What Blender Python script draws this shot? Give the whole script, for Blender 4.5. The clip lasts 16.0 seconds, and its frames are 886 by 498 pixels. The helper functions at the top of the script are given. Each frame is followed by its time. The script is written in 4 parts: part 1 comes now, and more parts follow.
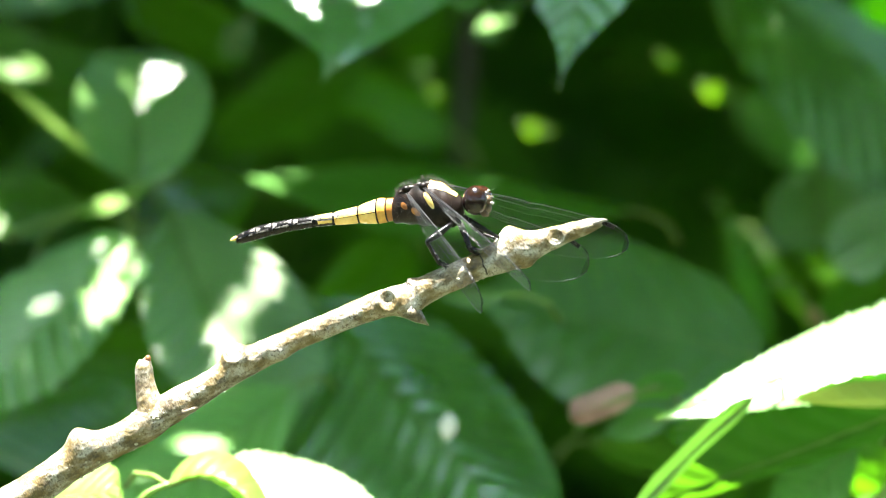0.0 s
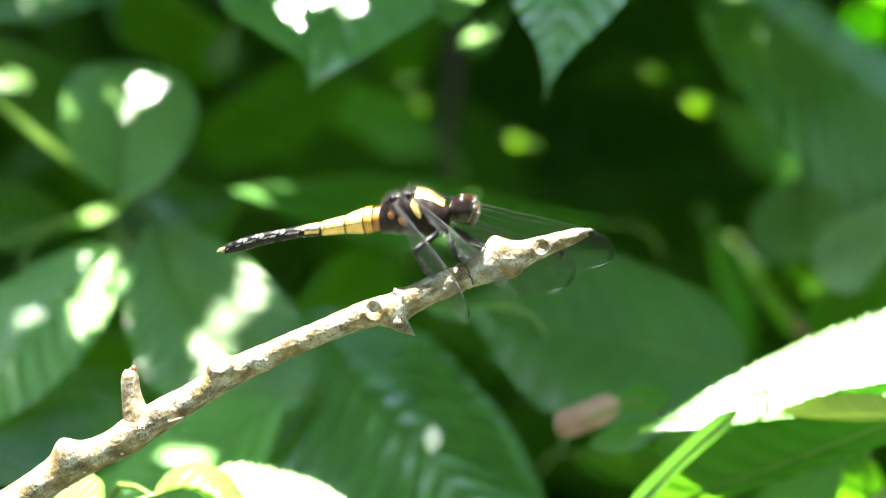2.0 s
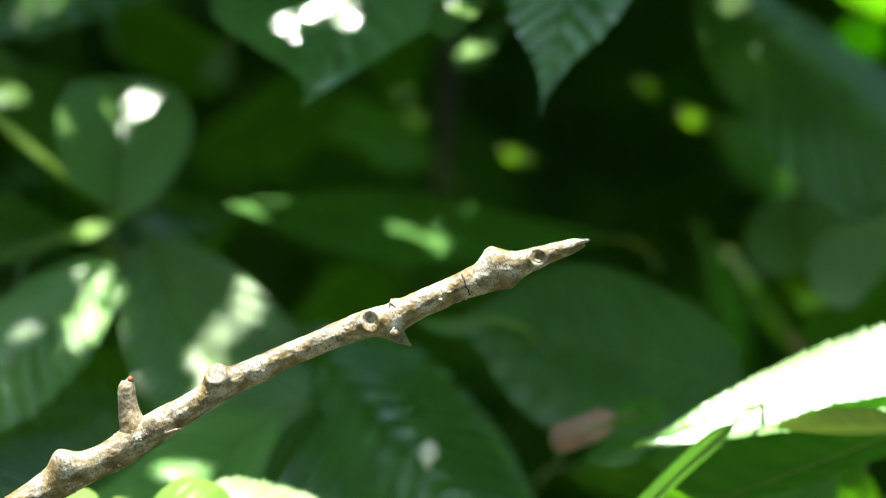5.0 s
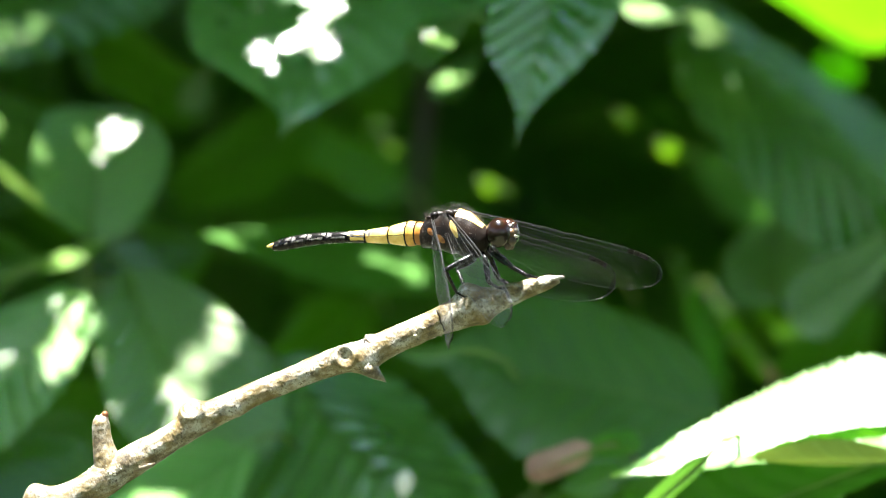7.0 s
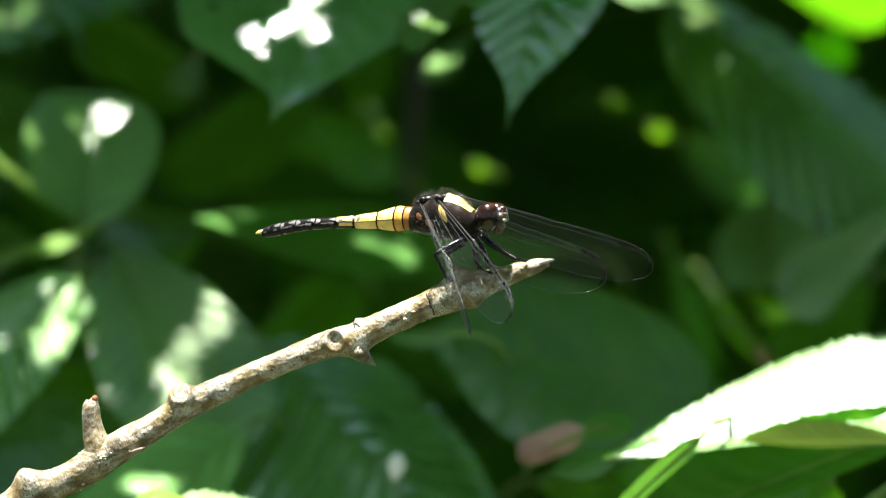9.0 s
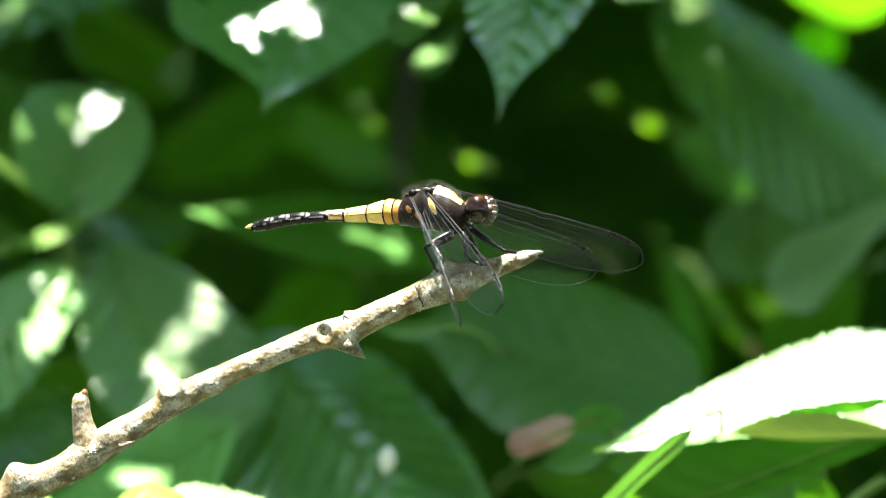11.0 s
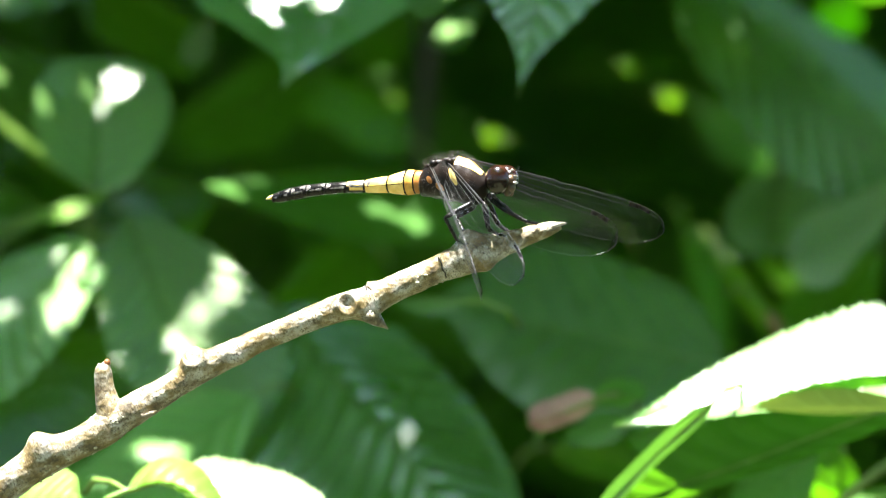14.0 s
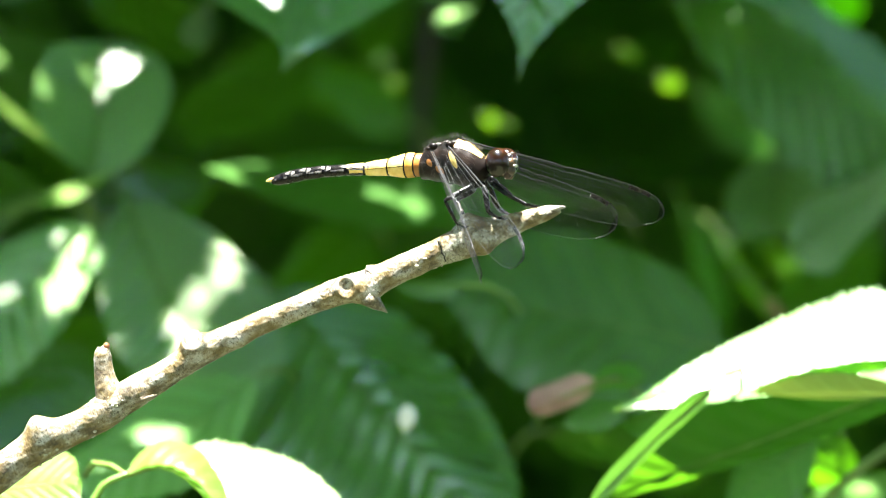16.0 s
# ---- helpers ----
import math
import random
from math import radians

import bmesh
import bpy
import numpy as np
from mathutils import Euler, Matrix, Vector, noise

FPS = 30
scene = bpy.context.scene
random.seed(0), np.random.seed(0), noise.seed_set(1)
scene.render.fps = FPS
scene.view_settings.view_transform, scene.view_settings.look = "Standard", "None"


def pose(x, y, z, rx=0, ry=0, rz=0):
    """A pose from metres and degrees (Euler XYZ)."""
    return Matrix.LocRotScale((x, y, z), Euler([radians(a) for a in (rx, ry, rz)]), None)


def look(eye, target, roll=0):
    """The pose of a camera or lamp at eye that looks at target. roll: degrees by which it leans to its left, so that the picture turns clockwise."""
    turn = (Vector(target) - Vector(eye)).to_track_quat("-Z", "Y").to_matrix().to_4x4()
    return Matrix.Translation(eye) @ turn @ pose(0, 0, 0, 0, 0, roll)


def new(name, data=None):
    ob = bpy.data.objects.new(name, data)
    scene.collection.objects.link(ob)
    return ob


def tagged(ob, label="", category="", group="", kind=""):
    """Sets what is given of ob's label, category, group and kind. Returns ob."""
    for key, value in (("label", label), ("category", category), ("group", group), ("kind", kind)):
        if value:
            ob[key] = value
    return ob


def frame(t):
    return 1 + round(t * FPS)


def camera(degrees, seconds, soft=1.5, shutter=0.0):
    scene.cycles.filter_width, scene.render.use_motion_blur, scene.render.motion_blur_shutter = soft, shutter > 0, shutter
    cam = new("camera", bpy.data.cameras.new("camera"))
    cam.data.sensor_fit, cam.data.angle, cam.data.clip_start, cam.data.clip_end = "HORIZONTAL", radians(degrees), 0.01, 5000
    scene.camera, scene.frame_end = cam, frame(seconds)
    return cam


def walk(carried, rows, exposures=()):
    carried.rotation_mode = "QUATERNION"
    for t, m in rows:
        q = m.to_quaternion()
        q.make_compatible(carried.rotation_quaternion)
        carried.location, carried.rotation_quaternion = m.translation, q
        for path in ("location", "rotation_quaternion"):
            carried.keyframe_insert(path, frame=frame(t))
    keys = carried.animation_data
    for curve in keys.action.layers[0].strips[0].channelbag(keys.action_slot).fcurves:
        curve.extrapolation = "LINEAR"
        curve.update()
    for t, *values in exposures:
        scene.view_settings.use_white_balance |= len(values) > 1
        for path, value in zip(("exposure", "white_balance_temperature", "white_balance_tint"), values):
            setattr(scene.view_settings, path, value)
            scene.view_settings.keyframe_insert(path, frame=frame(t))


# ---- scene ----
# ---------------------------------------------------------------- camera
cam = camera(5.0, 16.0, 1.1, 0.4)
cam.data.dof.use_dof = True
cam.data.dof.focus_distance = 1.885
cam.data.dof.aperture_fstop = 16.5
EYE = (0.0, -1.8895, 1.2)


def aim(yaw, pitch, roll):
    """Camera pose from small angles in degrees: yaw to its left, pitch up, roll."""
    return Matrix.Translation(EYE) @ pose(0, 0, 0, 90 + pitch, 0, yaw) @ pose(0, 0, 0, 0, 0, roll)


walk(cam, [
    (0, aim(0.2400, 0.0553, -0.029)),
    (0.5, aim(0.2163, 0.0754, 0.052)),
    (1, aim(0.2029, 0.1379, 0.124)),
    (1.5, aim(0.1764, 0.1642, 0.096)),
    (2, aim(0.1549, 0.1236, 0.084)),
    (2.1, aim(0.1468, 0.1292, 0.084)),
    (2.5, aim(0.1015, 0.1619, 0.076)),
    (3, aim(0.0598, 0.1947, 0.034)),
    (3.5, aim(0.0974, 0.1965, 0.014)),
    (4, aim(0.1268, 0.2023, -0.013)),
    (4.2, aim(0.1372, 0.1914, -0.015)),
    (6.3, aim(0.0862, 0.3143, 0.147)),
    (6.5, aim(0.0816, 0.3419, 0.154)),
    (7, aim(-0.0036, 0.3759, 0.171)),
    (7.5, aim(-0.0652, 0.3376, 0.086)),
    (8, aim(-0.0728, 0.3589, -0.051)),
    (8.5, aim(-0.0991, 0.3598, -0.058)),
    (9, aim(-0.0526, 0.2795, 0.011)),
    (9.2, aim(-0.0590, 0.2888, 0.023)),
    (11.3, aim(-0.1079, 0.2368, -0.023)),
    (11.5, aim(-0.0606, 0.2631, -0.011)),
    (12, aim(0.0496, 0.2622, 0.062)),
    (12.5, aim(0.1024, 0.2064, 0.126)),
    (13, aim(0.0058, 0.1772, 0.101)),
    (13.5, aim(0.0088, 0.1813, 0.047)),
    (14, aim(0.0104, 0.0936, 0.024)),
    (14.5, aim(0.0000, 0.0000, 0.009)),
    (15, aim(0.0088, -0.0271, 0.030)),
    (15.5, aim(0.0058, -0.0005, 0.101)),
    (16, aim(0.0090, 0.0036, 0.133)),
], exposures=[(0, 3.50), (2, 3.50), (2.5, 2.92), (3, 2.50), (4.2, 2.10), (6.5, 3.22), (7.5, 2.90), (8.5, 2.64), (9, 2.52), (11.5, 3.17), (12.5, 3.12), (13, 3.10), (14, 3.16), (14.5, 3.40), (16, 3.40)])

# ---------------------------------------------------------------- light
SUN_WAY = Vector((-0.08, -0.10, 0.985)).normalized()
world = bpy.data.worlds.new("sky")
world.use_nodes = True
scene.world = world
sky = world.node_tree.nodes.new("ShaderNodeTexSky")
sky.sky_type, sky.sun_disc = "NISHITA", False
sky.sun_elevation = math.asin(SUN_WAY.z)
sky.sun_rotation = math.atan2(SUN_WAY.x, SUN_WAY.y)
world.node_tree.links.new(sky.outputs[0], world.node_tree.nodes["Background"].inputs[0])
world.node_tree.nodes["Background"].inputs[1].default_value = 0.14
sun = new("sun", bpy.data.lights.new("sun", "SUN"))
sun.data.energy, sun.data.angle, sun.data.color = 5.0, radians(0.55), (1.0, 0.96, 0.90)
sun.matrix_world = look(SUN_WAY * 5, (0, 0, 0))

# ---------------------------------------------------------------- materials


def material(name):
    m = bpy.data.materials.new(name)
    m.use_nodes = True
    nt = m.node_tree
    return m, nt, nt.nodes["Principled BSDF"], nt.nodes["Material Output"]


def add(nt, kind, **values):
    n = nt.nodes.new(kind)
    for k, v in values.items():
        n.inputs[k].default_value = v
    return n


def noise_tex(nt, scale, detail=4.0, rough=0.55):
    co = nt.nodes.new("ShaderNodeTexCoord")
    n = add(nt, "ShaderNodeTexNoise", Scale=scale, Detail=detail, Roughness=rough)
    nt.links.new(co.outputs["Object"], n.inputs["Vector"])
    return n


def ramp(nt, source, stops):
    r = nt.nodes.new("ShaderNodeValToRGB")
    while len(r.color_ramp.elements) < len(stops):
        r.color_ramp.elements.new(0.5)
    for e, (p, c) in zip(r.color_ramp.elements, stops):
        e.position, e.color = p, (*c, 1)
    nt.links.new(source, r.inputs[0])
    return r


def maths(nt, op, a, b=None, c=None):
    n = nt.nodes.new("ShaderNodeMath")
    n.operation = op
    for i, v in enumerate((a, b, c)):
        if v is None:
            continue
        if isinstance(v, (int, float)):
            n.inputs[i].default_value = v
        else:
            nt.links.new(v, n.inputs[i])
    return n.outputs[0]


def bump(nt, bsdf, height, strength, distance):
    b = add(nt, "ShaderNodeBump", Strength=strength, Distance=distance)
    nt.links.new(height, b.inputs["Height"])
    nt.links.new(b.outputs[0], bsdf.inputs["Normal"])
    return b


def mixed(nt, fac, a, b):
    m = nt.nodes.new("ShaderNodeMix")
    m.data_type = "RGBA"
    for i, v in ((0, fac), (6, a), (7, b)):
        if isinstance(v, (int, float)):
            m.inputs[i].default_value = v
        elif isinstance(v, tuple):
            m.inputs[i].default_value = (*v, 1)
        else:
            nt.links.new(v, m.inputs[i])
    return m.outputs[2]


def leaf_material(name, dark, light, through_colour, share, rough, gloss=0.5):
    """A leaf: mottled green with paler veins, glossy on top, letting light through."""
    m, nt, bsdf, out = material(name)
    n = noise_tex(nt, 60, 5)
    r = ramp(nt, n.outputs[0], [(0.3, dark), (0.7, light)])
    info = nt.nodes.new("ShaderNodeObjectInfo")
    hsv = nt.nodes.new("ShaderNodeHueSaturation")
    nt.links.new(maths(nt, "MULTIPLY_ADD", info.outputs["Random"], 0.5, 0.75), hsv.inputs["Value"])
    nt.links.new(maths(nt, "MULTIPLY_ADD", info.outputs["Random"], 0.03, 0.485), hsv.inputs["Hue"])
    nt.links.new(r.outputs[0], hsv.inputs["Color"])
    uv = nt.nodes.new("ShaderNodeUVMap")
    sep = nt.nodes.new("ShaderNodeSeparateXYZ")
    nt.links.new(uv.outputs[0], sep.inputs[0])
    side = maths(nt, "ABSOLUTE", maths(nt, "SUBTRACT", maths(nt, "FRACT", sep.outputs[0]), 0.5))
    vein = maths(nt, "SMOOTH_MIN", 1.0, maths(nt, "MULTIPLY", maths(nt, "SUBTRACT", 0.09, side), 12.0), 0.1)
    vein = maths(nt, "MAXIMUM", vein, 0.0)
    fine = noise_tex(nt, 700, 1)
    col = mixed(nt, maths(nt, "MULTIPLY", vein, 0.3), hsv.outputs[0], (light[0] * 1.4, light[1] * 1.5 + 0.02, light[2] * 1.8 + 0.02))
    nt.links.new(col, bsdf.inputs["Base Color"])
    nt.links.new(maths(nt, "MULTIPLY_ADD", n.outputs[0], 0.25, rough - 0.12), bsdf.inputs["Roughness"])
    bsdf.inputs["Specular IOR Level"].default_value = gloss
    b = bump(nt, bsdf, maths(nt, "ADD", fine.outputs[0], maths(nt, "MULTIPLY", vein, -0.8)), 0.25, 0.0003)
    tr = nt.nodes.new("ShaderNodeBsdfTranslucent")
    tcol = mixed(nt, maths(nt, "MULTIPLY", vein, 0.35), through_colour, tuple(c * 0.6 for c in through_colour))
    nt.links.new(mixed(nt, n.outputs[0], tuple(c * 0.7 for c in through_colour), tcol), tr.inputs[0])
    nt.links.new(b.outputs[0], tr.inputs["Normal"])
    ms = nt.nodes.new("ShaderNodeMixShader")
    ms.inputs[0].default_value = share
    nt.links.new(bsdf.outputs[0], ms.inputs[1])
    nt.links.new(tr.outputs[0], ms.inputs[2])
    nt.links.new(ms.outputs[0], out.inputs[0])
    return m


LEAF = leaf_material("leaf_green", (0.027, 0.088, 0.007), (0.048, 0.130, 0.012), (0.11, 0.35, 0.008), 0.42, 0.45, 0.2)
LEAF_SHEEN = leaf_material("leaf_waxy", (0.038, 0.124, 0.010), (0.068, 0.178, 0.019), (0.10, 0.35, 0.012), 0.30, 0.42, 1.1)
LEAF_GLOSS = leaf_material("leaf_glossy", (0.032, 0.110, 0.008), (0.057, 0.155, 0.015), (0.10, 0.35, 0.012), 0.28, 0.42, 1.1)
LEAF_RIBBED = leaf_material("leaf_ribbed", (0.042, 0.134, 0.013), (0.074, 0.192, 0.024), (0.10, 0.36, 0.012), 0.24, 0.30, 2.6)
# paler copy of the leaf: sun and sky light put into its base colour
LEAF_LIT = leaf_material("leaf_lit", (0.10, 0.235, 0.045), (0.16, 0.315, 0.07), (0.16, 0.45, 0.03), 0.24, 0.40, 1.7)
# palest leaf copy: sun glare is put into its base colour
LEAF_GLARE = leaf_material("leaf_glare", (0.16, 0.27, 0.10), (0.22, 0.34, 0.14), (0.20, 0.45, 0.04), 0.15, 0.38, 1.8)
LEAF_YOUNG = leaf_material("leaf_young", (0.13, 0.25, 0.045), (0.20, 0.33, 0.07), (0.47, 0.80, 0.15), 0.6, 0.40)
LEAF_LIME = leaf_material("leaf_lime", (0.05, 0.16, 0.006), (0.08, 0.21, 0.010), (0.30, 0.66, 0.012), 0.62, 0.5, 0.2)
LEAF_THIN = leaf_material("leaf_thin", (0.035, 0.13, 0.008), (0.06, 0.18, 0.012), (0.12, 0.42, 0.004), 0.5, 0.45)
STALK = leaf_material("stalk_green", (0.10, 0.20, 0.03), (0.16, 0.27, 0.05), (0.2, 0.3, 0.03), 0.15, 0.45)


def plain(name, dark, light, rough, scale, relief=0.2, depth=0.00005, metal=0.0, gloss=0.5, detail=5):
    m, nt, bsdf, out = material(name)
    n = noise_tex(nt, scale, detail)
    r = ramp(nt, n.outputs[0], [(0.35, dark), (0.65, light)])
    nt.links.new(r.outputs[0], bsdf.inputs["Base Color"])
    nt.links.new(maths(nt, "MULTIPLY_ADD", n.outputs[0], 0.2, rough - 0.1), bsdf.inputs["Roughness"])
    bsdf.inputs["Specular IOR Level"].default_value = gloss
    bsdf.inputs["Metallic"].default_value = metal
    bump(nt, bsdf, noise_tex(nt, scale * 5, 3).outputs[0], relief, depth)
    return m


def bark_material():
    """Weathered twig bark: grey-beige, streaked along the twig, with dark specks, ochre algae and pale worn patches."""
    m, nt, bsdf, out = material("bark_grey")

    def along(scale, detail, rough, stretch):
        co = nt.nodes.new("ShaderNodeTexCoord")
        mp = nt.nodes.new("ShaderNodeMapping")
        mp.vector_type = "TEXTURE"
        mp.inputs["Rotation"].default_value = (0, radians(-25), 0)
        mp.inputs["Scale"].default_value = (stretch, 1, 1)
        nt.links.new(co.outputs["Object"], mp.inputs["Vector"])
        n = add(nt, "ShaderNodeTexNoise", Scale=scale, Detail=detail, Roughness=rough)
        nt.links.new(mp.outputs[0], n.inputs["Vector"])
        return n.outputs[0]

    big = along(380, 7, 0.64, 1.5)
    base = ramp(nt, big, [(0.36, (0.050, 0.036, 0.016)), (0.44, (0.115, 0.090, 0.048)), (0.51, (0.215, 0.190, 0.135)), (0.60, (0.40, 0.38, 0.325))])
    spots = along(1500, 5, 0.72, 0.7)
    specks = ramp(nt, spots, [(0.405, (1, 1, 1)), (0.445, (0, 0, 0))])
    col = mixed(nt, maths(nt, "MULTIPLY", specks.outputs[0], 0.85), base.outputs[0], (0.045, 0.033, 0.016))
    alga = ramp(nt, along(260, 5, 0.65, 1.3), [(0.46, (0, 0, 0)), (0.55, (1, 1, 1))])
    col = mixed(nt, maths(nt, "MULTIPLY", alga.outputs[0], 0.42), col, (0.20, 0.135, 0.028))
    wrinkle = along(1300, 4, 0.6, 0.22)
    streak = ramp(nt, wrinkle, [(0.38, (0.42, 0.39, 0.34)), (0.49, (1, 1, 1))])
    mul = nt.nodes.new("ShaderNodeMix")
    mul.data_type, mul.blend_type = "RGBA", "MULTIPLY"
    mul.inputs[0].default_value = 0.45
    nt.links.new(col, mul.inputs[6])
    nt.links.new(streak.outputs[0], mul.inputs[7])
    nt.links.new(mul.outputs[2], bsdf.inputs["Base Color"])
    bsdf.inputs["Roughness"].default_value = 0.5
    bsdf.inputs["Specular IOR Level"].default_value = 0.5
    h = maths(nt, "ADD", along(650, 2, 0.5, 1.2), maths(nt, "MULTIPLY", along(1500, 1, 0.5, 0.4), 0.45))
    bump(nt, bsdf, h, 0.8, 0.00024)
    return m


BARK = bark_material()
BARK_PALE = plain("bark_worn", (0.26, 0.24, 0.20), (0.52, 0.49, 0.43), 0.7, 420, 0.7, 0.0003)
BARK_DARK = plain("bark_dark", (0.012, 0.009, 0.006), (0.03, 0.024, 0.016), 0.8, 500)
BARK_CUT = plain("bark_scar", (0.16, 0.12, 0.08), (0.36, 0.30, 0.22), 0.8, 500, 0.7, 0.0003)
DARK = plain("chitin_black", (0.002, 0.002, 0.0025), (0.007, 0.006, 0.006), 0.28, 900, 0.4, 0.0001, 0.0, 0.25)
BROWN = plain("chitin_brown", (0.0015, 0.0013, 0.0013), (0.012, 0.0055, 0.0025), 0.42, 330, 0.35, 0.00012, 0.0, 0.20)
YELLOW = plain("chitin_yellow", (0.68, 0.43, 0.09), (0.85, 0.62, 0.22), 0.36, 600)
AMBER = plain("chitin_amber", (0.16, 0.055, 0.010), (0.42, 0.17, 0.025), 0.4, 500)
ORANGE = plain("chitin_orange", (0.42, 0.18, 0.03), (0.66, 0.38, 0.06), 0.42, 600)
PALE = plain("chitin_pale", (0.015, 0.014, 0.013), (0.19, 0.18, 0.17), 0.42, 1700, 0.5, 0.0001)
FACE = plain("face_ochre", (0.012, 0.008, 0.005), (0.09, 0.05, 0.02), 0.4, 700)
RESIN = plain("resin_red", (0.10, 0.035, 0.012), (0.30, 0.12, 0.04), 0.35, 900)
LICHEN = plain("lichen_pale", (0.22, 0.20, 0.12), (0.52, 0.50, 0.40), 0.85, 1500)
CLYPEUS = plain("face_pale_glint", (0.07, 0.06, 0.045), (0.42, 0.40, 0.34), 0.25, 1100, 0.3, 0.0001)
HAIR = plain("hair_grey", (0.012, 0.011, 0.009), (0.06, 0.052, 0.042), 0.6, 900)
EYE_DARK = plain("eye_red_brown", (0.005, 0.0022, 0.0015), (0.013, 0.0045, 0.0028), 0.16, 500, 0.05, 0.00001, 0.0, 0.5)
EYE_TOP = plain("eye_top_red", (0.010, 0.0035, 0.002), (0.032, 0.009, 0.0045), 0.16, 500, 0.05, 0.00001, 0.0, 0.5)
VEIN = plain("wing_vein", (0.008, 0.008, 0.009), (0.035, 0.035, 0.038), 0.32, 900, 0.1, 0.00001, 0.0, 0.5)
DRY = plain("dry_leaf", (0.22, 0.11, 0.07), (0.42, 0.24, 0.17), 0.7, 120, 0.4, 0.0004)
# white that paints a fleck of sun
SUN_FLECK = plain("sun_fleck_white", (0.70, 0.72, 0.66), (0.82, 0.84, 0.78), 0.6, 200, 0.2, 0.0002)
# unseen ground; green chosen to tint the light it throws up
SOIL = plain("bounce_ground", (0.028, 0.040, 0.014), (0.085, 0.085, 0.042), 0.9, 9, 0.8, 0.02)
WOOD = plain("stem_bark", (0.06, 0.05, 0.035), (0.17, 0.14, 0.10), 0.75, 90, 0.8, 0.0008)


def membrane_material():
    m, nt, bsdf, out = material("wing_membrane")
    clear = nt.nodes.new("ShaderNodeBsdfTransparent")
    clear.inputs[0].default_value = (0.90, 0.91, 0.89, 1)
    gl = add(nt, "ShaderNodeBsdfGlossy", Roughness=0.22)
    gl.inputs[0].default_value = (0.85, 0.9, 0.95, 1)
    n = noise_tex(nt, 700, 3)
    b = add(nt, "ShaderNodeBump", Strength=0.5, Distance=0.0002)
    nt.links.new(n.outputs[0], b.inputs["Height"])
    nt.links.new(b.outputs[0], gl.inputs["Normal"])
    fr = add(nt, "ShaderNodeFresnel", IOR=1.35)
    ms = nt.nodes.new("ShaderNodeMixShader")
    nt.links.new(maths(nt, "MULTIPLY_ADD", fr.outputs[0], 0.17, 0.0), ms.inputs[0])
    nt.links.new(clear.outputs[0], ms.inputs[1])
    nt.links.new(gl.outputs[0], ms.inputs[2])
    nt.links.new(ms.outputs[0], out.inputs[0])
    return m


MEMBRANE = membrane_material()


def smoky_material():
    m, nt, bsdf, out = material("wing_smoky")
    clear = nt.nodes.new("ShaderNodeBsdfTransparent")
    clear.inputs[0].default_value = (0.6, 0.57, 0.55, 1)
    nt.links.new(clear.outputs[0], out.inputs[0])
    return m


SMOKY = smoky_material()

# ---------------------------------------------------------------- mesh tools


def mesh_of(name, verts, faces, mat, smooth=True):
    me = bpy.data.meshes.new(name)
    me.from_pydata([tuple(v) for v in verts], [], faces)
    me.materials.append(mat)
    if smooth:
        me.polygons.foreach_set("use_smooth", [True] * len(me.polygons))
    me.update()
    return me


def thing(name, at=(0, 0, 0), label="", category="", group="", kind=""):
    ob = new(name)
    ob.location = at
    ob.empty_display_size = 0.01
    return tagged(ob, label, category, group, kind)


def part(name, data, mat, parent, label="", smooth=True):
    """One mesh object under a thing or part; data: (verts, faces)."""
    ob = new(name, mesh_of(name, data[0], data[1], mat, smooth))
    ob.parent = parent
    if label:
        ob["label"] = label
    return ob


def join(*pieces):
    verts, faces = [], []
    for v, f in pieces:
        k = len(verts)
        verts += list(v)
        faces += [[i + k for i in q] for q in f]
    return verts, faces


def loft(rings, closed=True, caps=True):
    """Faces over rings of equal length."""
    n = len(rings[0])
    verts = [v for r in rings for v in r]
    faces = []
    for i in range(len(rings) - 1):
        for j in range(n if closed else n - 1):
            a, b = i * n + j, i * n + (j + 1) % n
            faces.append([a, b, b + n, a + n])
    if caps and closed:
        faces.append(list(range(n))[::-1])
        faces.append([len(verts) - n + j for j in range(n)])
    return verts, faces


def tube(points, radii, sides=8):
    """A round tapered tube along points."""
    pts = [Vector(p) for p in points]
    rings, ref = [], None
    for i, p in enumerate(pts):
        d = (pts[min(i + 1, len(pts) - 1)] - pts[max(i - 1, 0)]).normalized()
        if ref is None:
            ref = d.orthogonal().normalized()
        ref = (ref - d * ref.dot(d)).normalized()
        side = d.cross(ref)
        r = radii if isinstance(radii, (int, float)) else radii[i]
        rings.append([p + (ref * math.cos(a) + side * math.sin(a)) * r for a in [2 * math.pi * k / sides for k in range(sides)]])
    return loft(rings)


def ball(c, rx, ry, rz, n=20, m=12, bend=0.0):
    rings = []
    for i in range(1, m):
        a = math.pi * i / m
        rings.append([(c[0] + rx * math.sin(a) * math.cos(2 * math.pi * j / n), c[1] + ry * math.sin(a) * math.sin(2 * math.pi * j / n),
                       c[2] - rz * math.cos(a)) for j in range(n)])
    return loft(rings)


def smooth_line(points, n):
    """Catmull-Rom through tuples of any length, n steps a span."""
    p = np.array(points, float)
    p = np.vstack([2 * p[0] - p[1], p, 2 * p[-1] - p[-2]])
    out = []
    for i in range(1, len(p) - 2):
        for k in range(n):
            t = k / n
            out.append(0.5 * (2 * p[i] + (p[i + 1] - p[i - 1]) * t + (2 * p[i - 1] - 5 * p[i] + 4 * p[i + 1] - p[i + 2]) * t * t
                              + (3 * p[i] - p[i - 1] - 3 * p[i + 1] + p[i + 2]) * t ** 3))
    out.append(p[-2])
    return out


# ---------------------------------------------------------------- leaves


